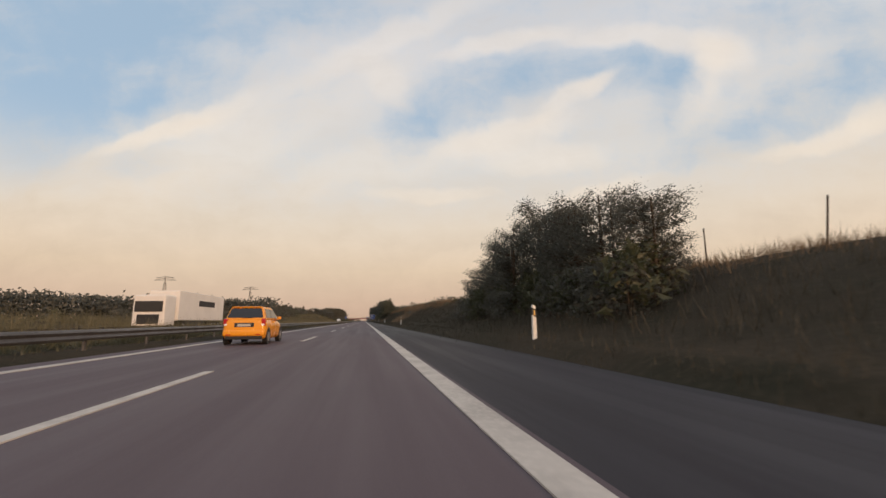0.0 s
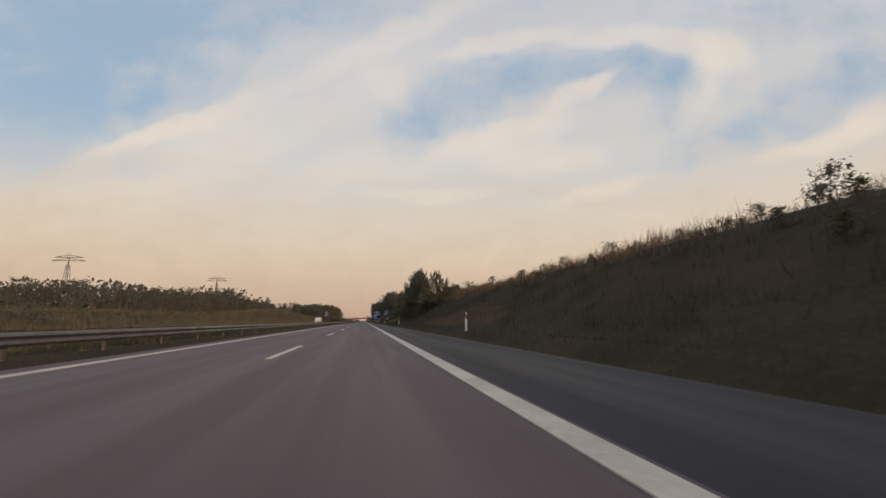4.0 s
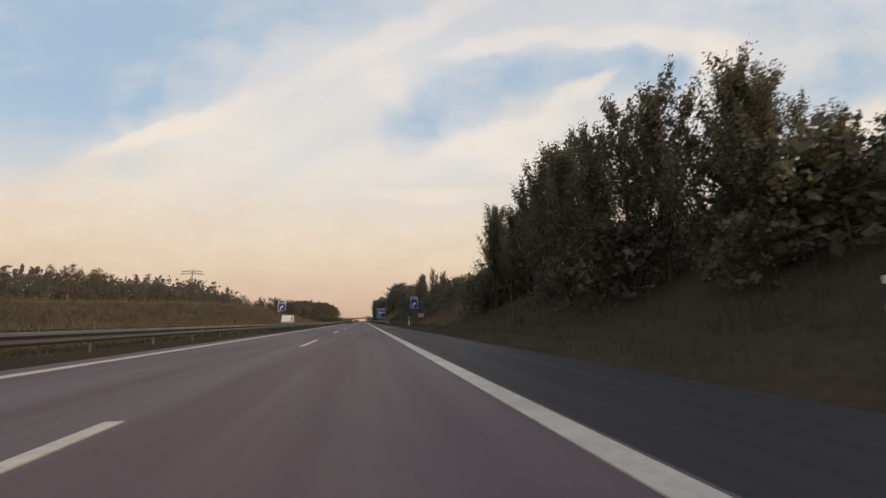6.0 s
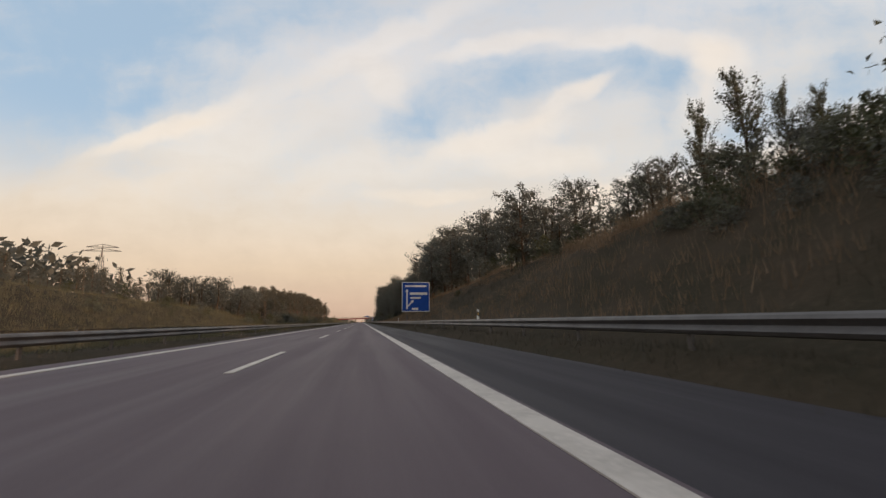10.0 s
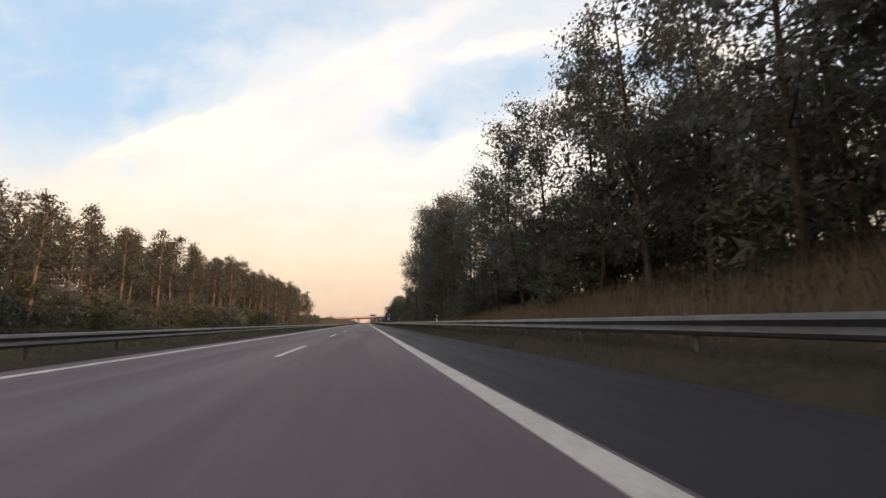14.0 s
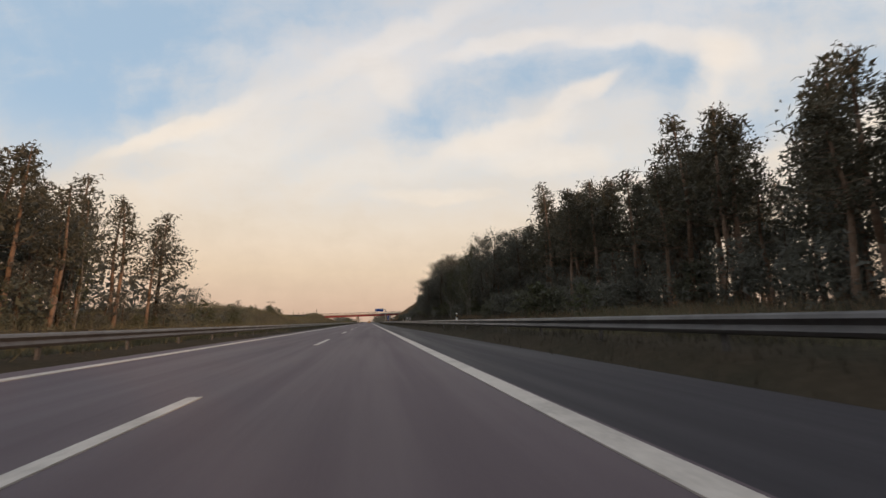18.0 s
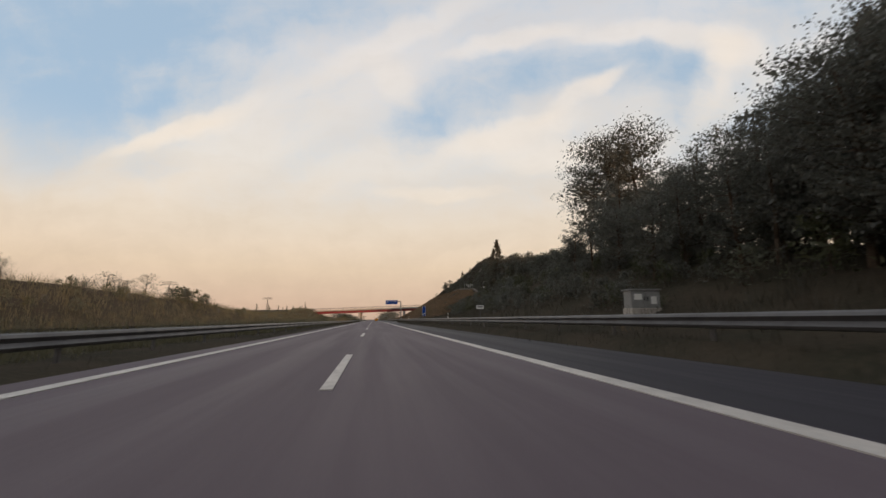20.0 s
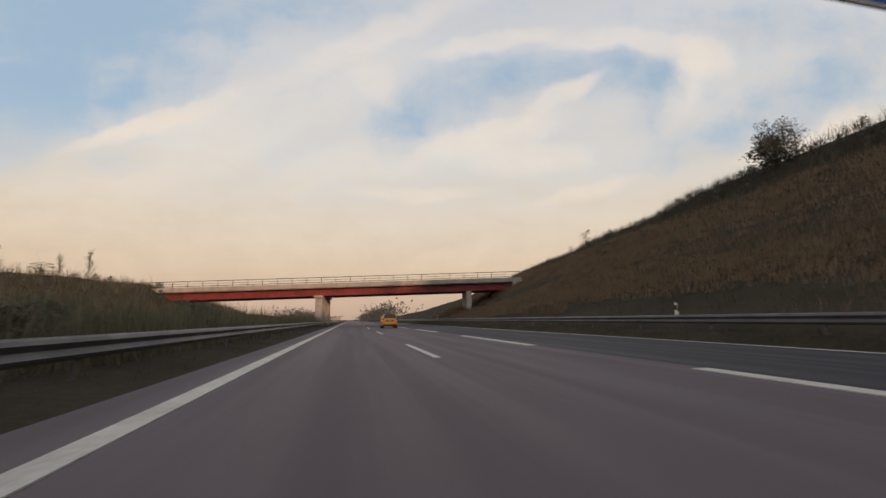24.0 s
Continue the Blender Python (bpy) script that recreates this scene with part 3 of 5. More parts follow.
def countdown_beacon(x, y, bars, words):
    s = thing("countdown_beacon", "narrow blue exit beacon with %s white slanted bar%s" % (words, "s" if bars > 1 else ""), "road sign", (x, y, height(x, y)), group="exit beacons")
    w, z = 0.52, 0.95
    board(s, w, 1.42, z, SIGN_BLUE, 0.03)
    for i in range(bars):
        b = z + 0.20 + 0.2 * i - 0.06
        part("slanted_bar", poly([(-w / 2 + 0.03, b), (w / 2 - 0.03, b + 0.24), (w / 2 - 0.03, b + 0.36), (-w / 2 + 0.03, b + 0.12)]), SIGN_WHITE, s)
    for px in (-0.13, 0.13):
        part("pole", rod((px, 0.07, -0.5), (px, 0.07, z + (1.9 if bars == 3 else 1.35)), 0.028), STEEL, s)
    if bars < 3:
        return
    lettering("distance", "300", 0.21, (0, -0.012, z + 1.19), SIGN_WHITE, s, "CENTER", 0.9)
    lettering("unit", "m", 0.17, (0.02, -0.012, z + 1.04), SIGN_WHITE, s, "CENTER")
    t = z + 1.45
    part("number_panel", box((w, 0.04, 0.56), (0, 0.02, t + 0.28), 0.008), SIGN_WHITE, s)
    part("number_field", box((w - 0.06, 0.006, 0.50), (0, -0.003, t + 0.28)), SIGN_BLUE, s)
    bm = bmesh.new()
    for i in range(32):
        a0, a1 = i * math.tau / 32, (i + 1) * math.tau / 32
        vs = [bm.verts.new((q * math.cos(a), -0.012, t + 0.28 + q * math.sin(a))) for q, a in ((0.20, a0), (0.20, a1), (0.225, a1), (0.225, a0))]
        bm.faces.new(vs)
    part("ring", bm, SIGN_WHITE, s, "white ring")
    lettering("exit_number", "3a", 0.29, (0, -0.012, t + 0.185), SIGN_WHITE, s, "CENTER", 0.9)


countdown_beacon(7.75, 526.5, 3, "three")
countdown_beacon(7.9, 689.4, 1, "one")


def crest_poles():
    first = None
    for y, lean in ((10.3, 6), (15, -3), (31, 4), (45, 7), (59, -4), (72.6, 5), (86, -6), (100, 3), (114, 5)):
        m = pose(16.6, y, height(16.6, y), lean, 4, 0)
        if first is None:
            first = thing("fence_post", "thin weathered fence pole standing on the bank's crest", "fence post", group="fence poles on the crest")
            part("pole", rod((0, 0, -0.4), (0, 0, 1.55), 0.035, 0.028, 7), BARK, first)
            part("pole_cap", rod((0, 0, 1.55), (0, 0, 1.60), 0.04, 0.02, 7), STEEL_DULL, first)
            first.matrix_world = m
        else:
            copy_thing(first, m)


crest_poles()


def terrace_fixtures():
    """Edging wall, white posts and a handrail along the terrace of the hill."""
    wall = None
    for i in range(11):
        y = 704 + 6.0 * i
        if wall is None or i % 4 == 0:
            wall = thing("terrace_wall", "low weathered stone edging wall along the hill's terrace", "wall", (terrace_x(y), y, height(terrace_x(y), y)), group="edging walls of the terrace")
            ox, oy, oz = wall.location
        x0, x1 = terrace_x(y), terrace_x(y + 6)
        z0, z1 = height(x0, y), height(x1, y + 6)
        m = pose(x0 - ox, y - oy, z0 - oz, math.degrees(math.atan2(z1 - z0, 6.0)), 0, -math.degrees(math.atan2(x1 - x0, 6.0)))
        part("wall_panel", box((0.2, 5.96, 0.6), (0.2, 3.0, 0.05), 0.03), STONE, wall).matrix_local = m
        part("coping", box((0.3, 5.96, 0.07), (0.2, 3.0, 0.38), 0.02), STONE, wall).matrix_local = m
    first = None
    for i, y in enumerate((708.0, 709.6, 711.4, 737.5, 741.5, 745.2, 748.6, 753.0)):
        x = terrace_x(y) + 0.75
        m = pose(x, y, height(x, y), 2 - i % 4, 0, 0)
        if first is None:
            first = thing("terrace_post", "white post standing behind the terrace wall", "post", group="white posts on the terrace")
            part("shaft", rod((0, 0, -0.3), (0, 0, 1.75), 0.075, 0.07, 8), POST_WHITE, first)
            part("post_cap", rod((0, 0, 1.75), (0, 0, 1.82), 0.09, 0.05, 8), STEEL_DULL, first)
            first.matrix_world = m
        else:
            copy_thing(first, m)
    for a, b in (((26.4, 725.8, 12.9), (28.0, 734.4, 12.7)), ((26.2, 724.4, 11.5), (27.3, 730.4, 11.4))):
        a, b = Vector(a), Vector(b)
        g = height(a.x, a.y)
        h = thing("handrail", "pale galvanised handrail on the steep upper bank", "handrail", (a.x, a.y, g), group="handrails on the hill")
        o = Vector((a.x, a.y, g))
        part("rail", rod(a - o, b - o, 0.06, None, 8), MAST, h)
        for k in (0.02, 0.35, 0.67, 0.98):
            p = a.lerp(b, k)
            low = max(height(p.x, p.y) - 0.3, p.z - 1.1)
            part("post", rod((p.x - o.x, p.y - o.y, low - g), p - o, 0.03, None, 7), STEEL_DULL, h)


terrace_fixtures()


def slope_stones():
    """Two pale drain channels down the slope with a row of stones at their foot."""
    for y in (711.5, 716.5):
        x0, x1 = terrace_x(y) + 0.9, crest_x(y) - 1.0
        c = thing("drain_channel", "pale concrete drain channel running down the slope", "drain", (x0, y, height(x0, y)), group="drain channels on the slope")
        n = 7
        for i in range(n):
            xa = x0 + (x1 - x0) * (i + 0.5) / n
            step = height(xa + 0.1, y) - height(xa - 0.1, y)
            tilt = -math.degrees(math.atan2(step, 0.2))
            part("channel_slab", box(((x1 - x0) / n * 1.25, 0.42, 0.09), (0, 0, 0), 0.015), CONCRETE, c).matrix_local = pose(xa - x0, 0, height(xa, y) - height(x0, y) + 0.22, 0, tilt, 0)
        for k in (-0.22, 0.22):
            part("channel_edge", rod((0, k, 0.2), (x1 - x0, k, height(x1, y) - height(x0, y) + 0.35), 0.05, None, 6), CONCRETE, c)
    g = random.Random(8)
    for i in range(16):
        y = 686.5 + 1.05 * i + g.uniform(-0.2, 0.2)
        x = terrace_x(y) - 0.3
        st = thing("edging_stone", "pale rough edging stone set in the slope", "stone", (x, y, height(x, y)), g.uniform(-20, 20), group="edging stones on the slope")
        bm = box((g.uniform(0.25, 0.35), g.uniform(0.3, 0.6), g.uniform(0.4, 0.6)), (0, 0, 0.1), 0.05)
        for v in bm.verts:
            v.co += Vector((g.uniform(-1, 1), g.uniform(-1, 1), g.uniform(-1, 1))) * 0.03
        part("stone", bm, STONE, st)


slope_stones()


def marker_plate():
    s = thing("marker_plate", "small white plate on a steel post behind the rail", "road sign", (7.6, 655, height(7.6, 655)))
    part("plate", box((0.5, 0.02, 0.24), (0, 0, 1.25), 0.005), SIGN_WHITE, s)
    part("writing_bar", box((0.34, 0.006, 0.07), (0, -0.013, 1.27)), TRIM, s)
    part("post", rod((0, 0.03, -0.3), (0, 0.03, 1.3), 0.025), STEEL, s)


def info_plate():
    s = thing("info_plate", "small dark plate with white bars of unreadable writing on a post", "road sign", (7.2, 215.5, height(7.2, 215.5)))
    part("plate", box((0.58, 0.02, 0.34), (0, 0, 1.0), 0.006), STEEL_DULL, s)
    for z, w in ((1.13, 0.52), (1.04, 0.36), (0.95, 0.36), (0.87, 0.52)):
        part("writing_bar", box((w, 0.006, 0.03), ((0.52 - w) / 2, -0.013, z)), SIGN_WHITE, s)
    part("side_bar", box((0.05, 0.006, 0.26), (-0.2, -0.014, 1.0)), SIGN_WHITE, s)
    part("post", rod((0, 0.03, -0.3), (0, 0.03, 1.15), 0.025), STEEL, s)


info_plate()


def equipment_cabinet():
    c = thing("equipment_cabinet", "pale grey metal equipment cabinet on a concrete foot", "cabinet", (9.9, 641, height(9.9, 641)))
    part("plinth", box((1.15, 0.55, 0.5), (0, 0, 0.1), 0.02), CONCRETE, c)
    part("cabinet_body", box((1.1, 0.45, 0.62), (0, 0, 0.65), 0.02), CABINET, c)
    for sx in (-1, 1):
        d = part("cabinet_door", box((0.52, 0.02, 0.54), (sx * 0.27, -0.235, 0.65), 0.006), CABINET, c)
        part("handle", box((0.03, 0.03, 0.14), (sx * 0.06, -0.255, 0.67), 0.006), TRIM, d)
    part("cabinet_roof", box((1.2, 0.56, 0.05), (0, 0, 0.985), 0.01), CABINET, c)
    part("notice", box((0.3, 0.006, 0.2), (-0.3, -0.249, 0.74)), SIGN_WHITE, c, "faded white notice without readable writing")
    part("notice", box((0.22, 0.006, 0.26), (0.3, -0.249, 0.62)), SIGN_WHITE, c, "faded white notice without readable writing")


marker_plate()
equipment_cabinet()


def gantry_sign():
    s = thing("cantilever_sign", "blue exit sign hung from a thick grey cantilever pole", "road sign", (10.65, 786.4, height(10.65, 786.4)))
    zb = 6.1
    part("mast", rod((0.15, 0, -0.6), (0, 0, 7.25), 0.26, 0.2, 16), MAST, s, smooth=True)
    part("arm", box((5.3, 0.30, 0.32), (-2.45, 0.0, 7.12), 0.03), MAST, s)
    p = part("panel", box((4.5, 0.08, 1.56), (-3.4, -0.22, zb + 0.71), 0.02), SIGN_WHITE, s)
    part("field", box((4.38, 0.008, 1.44), (-3.4, -0.264, zb + 0.71)), SIGN_BLUE, s)
    part("base_plate", box((0.9, 0.9, 0.12), (0.15, 0, 0.06), 0.02), CONCRETE, s)
    lettering("first_line", "Mittenwalde", 0.52, (-4.15, -0.276, zb + 0.80), SIGN_WHITE, s, "LEFT", 1.02)
    lettering("second_line", "Zossen", 0.52, (-4.05, -0.276, zb + 0.16), SIGN_WHITE, s, "LEFT", 1.02)
    part("arrow", poly([(-5.37, zb + 0.22), (-5.25, zb + 0.12), (-4.77, zb + 0.80), (-4.65, zb + 0.70), (-4.63, zb + 1.22), (-5.07, zb + 1.0), (-4.91, zb + 0.92)], -0.276), SIGN_WHITE, s)


gantry_sign()


# ---------------------------------------------------------------- bridge
def build_bridge():
    b = thing("road_bridge", "overpass with red steel girders and pale concrete deck", "bridge", (-3.0, 849, 0), -9)
    lo, hi = -30.5, 27.5
    lean = 1.5                                   # the deck climbs to the right
    tilt = math.degrees(math.atan2(lean, hi - lo))
    mid = (lo + hi) / 2
    length = hi - lo
    part("deck", box((length, 7.5, 0.42), (mid, 0, 5.75), 0.04, (0, -tilt, 0)), CONCRETE, b)
    for y in (-3.72, 3.72):
        part("parapet", box((length, 0.35, 0.62), (mid, y, 5.95), 0.03, (0, -tilt, 0)), CONCRETE, b)
    for y in (-2.9, -1.0, 1.0, 2.9):
        g = part("girder", box((length - 3, 0.06, 1.05), (mid, y, 5.02), 0, (0, -tilt, 0)), GIRDER, b)
        part("flange", box((length - 3, 0.42, 0.06), (mid, y, 4.50), 0, (0, -tilt, 0)), GIRDER, g)
        if y == -2.9:
            for i in range(20):
                x = lo + 2.5 + i * (length - 5) / 19
                part("stiffener", box((0.03, 0.14, 0.95), (x, y - 0.1, 5.02 + (x - mid) * lean / length), 0), GIRDER, g)
    for y in (-3.75, 3.75):
        part("handrail", box((length, 0.09, 0.09), (mid, y, 7.15), 0.015, (0, -tilt, 0)), STEEL_DULL, b)
        part("mid_rail", box((length, 0.05, 0.05), (mid, y, 6.78), 0.01, (0, -tilt, 0)), STEEL_DULL, b)
        for i in range(28):
            x = lo + 0.3 + i * (length - 0.6) / 27
            part("baluster", box((0.06, 0.06, 0.95), (x, y, 6.65 + (x - mid) * lean / length)), STEEL_DULL, b)
    part("pier", box((1.0, 6.2, 4.7), (-3.0, 0, 2.1), 0.15), CONCRETE, b)
    part("pier_cap", box((1.3, 6.9, 0.35), (-3.0, 0, 4.32), 0.04), CONCRETE, b)
    for x in (-25.0, 19.5):
        part("side_pier", box((0.8, 6.2, 5.2), (x, 0, 1.9 + (x - mid) * lean / length), 0.1), CONCRETE, b)
    part("abutment", box((4.0, 8.0, 6.4), (lo - 0.6, 0, 2.7), 0.1), CONCRETE, b)
    part("abutment", box((4.0, 8.0, 6.4), (hi + 0.6, 0, 3.4), 0.1), CONCRETE, b)


build_bridge()


# ---------------------------------------------------------------- pylons
def build_pylons():
    first = None
    for x, y, k in ((-163, 388, 0.87), (-135, 545, 0.95), (-232, 1155, 1.03), (-200, 1480, 1.0)):
        if first is None:
            first = thing("power_pylon", "tall grey steel lattice pylon with two cross arms in the fields", "pylon", (x, y, -0.5), group="pylons of the power line")
            h = 46.0
            for sx in (-1, 1):
                for sy in (-1, 1):
                    part("leg", rod((sx * 3.2, sy * 3.2, -1), (sx * 0.7, sy * 0.7, 40), 0.15, 0.11, 5), STEEL_DULL, first)
            part("peak", rod((0, 0, 39), (0, 0, h), 0.5, 0.12, 5), STEEL_DULL, first)
            bm = bmesh.new()
            for i in range(9):
                z0, z1 = i * 4.4, (i + 1) * 4.4
                r0, r1 = 3.2 - 2.5 * z0 / 40, 3.2 - 2.5 * z1 / 40
                for q in range(4):
                    c = [(-1, -1), (1, -1), (1, 1), (-1, 1)]
                    (ax, ay), (bx, by) = c[q], c[(q + 1) % 4]
                    rod((ax * r0, ay * r0, z0), (bx * r1, by * r1, z1), 0.07, 0.07, 4, bm)
                    rod((bx * r0, by * r0, z0), (ax * r1, ay * r1, z1), 0.07, 0.07, 4, bm)
            part("lattice", bm, STEEL_DULL, first)
            first.scale = (k, k, k)
            for z, half in ((44.6, 8.0), (42.4, 9.6)):
                bm = rod((-half, 0, z), (half, 0, z), 0.2, 0.2, 5)
                rod((-half, 0, z), (0, 0, z + 1.6), 0.16, 0.16, 4, bm)
                rod((half, 0, z), (0, 0, z + 1.6), 0.16, 0.16, 4, bm)
                part("cross_arm", bm, STEEL_DULL, first)
        else:
            copy_thing(first, pose(x, y, -0.5)).scale = (k, k, k)


build_pylons()


# ---------------------------------------------------------------- plants
rng = np.random.default_rng(5)


def cards(centres, normals_spread, size, rg, shape=1.0):
    """Leaf cards: one small bent quad for each centre."""
    n = len(centres)
    a = rg.normal(size=(n, 3))
    a /= np.linalg.norm(a, axis=1)[:, None]
    b = np.cross(a, rg.normal(size=(n, 3)))
    b /= np.linalg.norm(b, axis=1)[:, None]
    s = size * (0.6 + 0.8 * rg.random((n, 1)))
    c = np.cross(a, b)
    v = np.stack([centres - a * s * shape, centres + b * s * 0.5 + c * s * 0.12, centres + a * s * shape, centres - b * s * 0.5 + c * s * 0.12], axis=1).reshape(-1, 3)
    f = np.arange(4 * n).reshape(-1, 4)
    return v, f


def limb(bm, pts, r0, r1, sides=6):
    k = len(pts) - 1
    for i in range(k):
        rod(pts[i], pts[i + 1], r0 + (r1 - r0) * i / k, r0 + (r1 - r0) * (i + 1) / k, sides, bm)


def tree(kind, seed, tall, leaves, label, bark, leaf, name="tree", category="tree"):
    """A tapered trunk with limbs and a crown of many small leaves with gaps."""
    rg = np.random.default_rng(seed)
    t = thing(name, label, category)
    bm = bmesh.new()
    top = Vector((rg.normal(0, 0.03 * tall), rg.normal(0, 0.03 * tall), tall * 0.93))
    knee = top * 0.5 + Vector((rg.normal(0, 0.02 * tall), rg.normal(0, 0.02 * tall), 0))
    tr = {"broad": 0.022 if tall < 12 else 0.0095, "upright": 0.012, "pine": 0.015, "spruce": 0.018, "bush": 0.012}[kind] * tall
    stem = [Vector((0, 0, -0.5)), knee * 0.5, knee, (knee + top) / 2, top]
    limb(bm, stem, tr, tr * 0.2, 7)
    clumps = []
    def on_stem(k):
        x = k * 4
        i = min(3, int(x))
        return stem[i].lerp(stem[i + 1], x - i)
    if kind == "broad":
        n, low, wide = 54, 0.14 if tall < 15.5 else 0.28, 0.34 if tall < 12 else 0.19
    elif kind == "upright":
        n, low, wide = 40, 0.06, 0.18
    elif kind == "pine":
        n, low, wide = 52, 0.42, 0.15
    elif kind == "spruce":
        n, low, wide = 80, 0.06, 0.31
    else:
        n, low, wide = 34, 0.05, 0.55
    for i in range(n):
        k = low + (0.98 - low) * (i + rg.random()) / n
        base = on_stem(k)
        a = rg.random() * math.tau
        if kind == "spruce":
            reach, lift = wide * tall * (1.02 - k) * (0.8 + 0.4 * rg.random()), -0.12
        elif kind == "pine":
            reach, lift = wide * tall * (0.45 + 0.75 * rg.random()) * (1.15 - 1.0 * max(0, (k - 0.55) / 0.45)), 0.22
        elif kind == "upright":
            reach, lift = wide * tall * (1.1 - 0.72 * k) * (0.4 + 0.95 * rg.random()), 1.9
        elif kind == "bush":
            reach, lift = wide * tall * (0.5 + 0.7 * rg.random()) * math.sqrt(max(0.05, 1 - k * k)), 0.25
        else:
            q = (k - low) / (1 - low)
            reach, lift = wide * tall * (0.35 + 1.1 * math.sqrt(max(0.0, q * (1 - q)))) * (0.65 + 0.6 * rg.random()), 0.35
        d = Vector((math.cos(a), math.sin(a), lift)) * reach
        tip = base + d
        limb(bm, [base, base + d * 0.5 + Vector((0, 0, -0.06 * reach)), tip], tr * 0.3 * (1.05 - k) + 0.012, 0.008, 3)
        for q in {"spruce": (0.3, 0.55, 0.8, 1.0), "upright": (0.25, 0.45, 0.62, 0.78, 0.9, 1.0)}.get(kind, (0.45, 0.75, 1.0)):
            c = base.lerp(tip, q)
            size = {"broad": 0.064 if tall < 12 else 0.055, "upright": 0.026, "pine": 0.046, "spruce": 0.035, "bush": 0.13}[kind] * tall * (0.7 + 0.7 * rg.random())
            clumps.append((c, size))
    part("trunk", bm, bark, t)
    per = max(6, leaves // len(clumps))
    pts = []
    for c, size in clumps:
        g = rg.normal(size=(per, 3))
        g *= (rg.random((per, 1)) ** (0.6 if kind == "broad" else 0.45) * 1.15 / np.linalg.norm(g, axis=1)[:, None])
        g *= np.array([1.0, 1.0, 0.75 if kind != "upright" else 2.1]) * size
        if kind == "spruce":
            g[:, 2] -= np.abs(g[:, 2]) * 0.7
        pts.append(np.array(c)[None] + g)
    pts = np.concatenate(pts)
    pts = pts[pts[:, 2] > 0.02]
    size = {"broad": (0.075 if leaves > 6000 else 0.115) if tall < 12 else 0.085, "upright": 0.062, "pine": 0.10, "spruce": 0.12, "bush": 0.094}[kind] * (0.7 + tall / 26)
    v, f = cards(pts, 1, size, rg, {"pine": 0.9, "spruce": 1.0}.get(kind, 0.75))
    if kind in ("broad", "bush", "upright"):
        share_of = 0.08 if tall > 15.5 else 0.09 if tall > 12 else 0.08 + 0.22 * np.clip(1.05 - pts[:, 2] / (0.8 * tall), 0, 1) if leaves > 6000 else 0.2
        core = pts[rg.random(len(pts)) < share_of]
        v2, f2 = cards(core * np.array([0.86, 0.86, 0.97]), 1, size * 2.1, rg, 0.75)
        f2 = f2 + len(v)
        v, f = np.concatenate([v, v2]), np.concatenate([f, f2])
    part("crown", (v, [], f), leaf, t)
    return t


TREES = {}
FAR = []
NEAR = {"shrub": 0, "tree": 0}


def plant(kind, x, y, scale, lean=0.0, variant=None, dz=0.0, far=None):
    """Sets a plant on the ground: as a thing of its own near the road, else into the joined woods."""
    rows = TREES[kind]
    src = rows[variant if variant is not None else int(rng.integers(len(rows)))]
    z = height(x, y) - 0.15 + dz
    m = pose(x, y, z, lean, 0, float(rng.random() * 360))
    s = (scale * (0.9 + 0.2 * float(rng.random())), scale * (0.9 + 0.2 * float(rng.random())), scale)
    sort = "shrub" if kind == "bush" else "tree"
    if far is None:
        far = x > 19.5 or x < -27.5 or NEAR[sort] >= 295 or (sort == "shrub" and rng.random() < 0.35)
    if far or NEAR[sort] >= 298:
        FAR.append((src, m @ Matrix.Diagonal((*s, 1))))
        return None
    NEAR[sort] += 1
    ob = copy_thing(src, m)
    ob.scale = s
    return ob


def join_far():
    """The far plants as one object of stuff for each material, with fewer and larger leaves."""
    sets, seen = {}, {}
    g = np.random.default_rng(77)
    for src, m in FAR:
        for child in src.children:
            me = child.data
            if me.name not in seen:
                n = len(me.vertices)
                co = np.empty(n * 3, dtype=np.float32)
                me.vertices.foreach_get("co", co)
                co = co.reshape(-1, 3).astype(float)
                if child.name.startswith("crown"):
                    leaf = co.reshape(-1, 4, 3)
                    keep = 0.45 if len(leaf) < 2600 else 0.32
                    leaf = leaf[g.random(len(leaf)) < keep]
                    mid = leaf.mean(axis=1, keepdims=True)
                    co = (mid + (leaf - mid) * keep ** -0.5 * 1.0).reshape(-1, 3)
                    f = np.arange(len(co)).reshape(-1, 4)
                    f = f[:, :3]
                else:
                    me.calc_loop_triangles()
                    f = np.empty(len(me.loop_triangles) * 3, dtype=np.int32)
                    me.loop_triangles.foreach_get("vertices", f)
                    f = f.reshape(-1, 3)
                    f = f[f.max(axis=1) < 98]
                    co = co[:98]
                seen[me.name] = (np.c_[co, np.ones(len(co))], f)
            co, f = seen[me.name]
            got = sets.setdefault(me.materials[0].name, [[], [], 0])
            got[0].append((co @ np.array(m).T)[:, :3])
            got[1].append(f + got[2])
            got[2] += len(co)
    for name, (v, f, n) in sets.items():
        trunk = "bark" in name
        ob = part("woodland_trunks" if trunk else "woodland_foliage", (np.concatenate(v), [], np.concatenate(f)), bpy.data.materials[name])
        tagged(ob, "crowded trunks and branches deep in the wood" if trunk else "dense dark foliage of the wood behind the verge", "woods", kind="stuff")


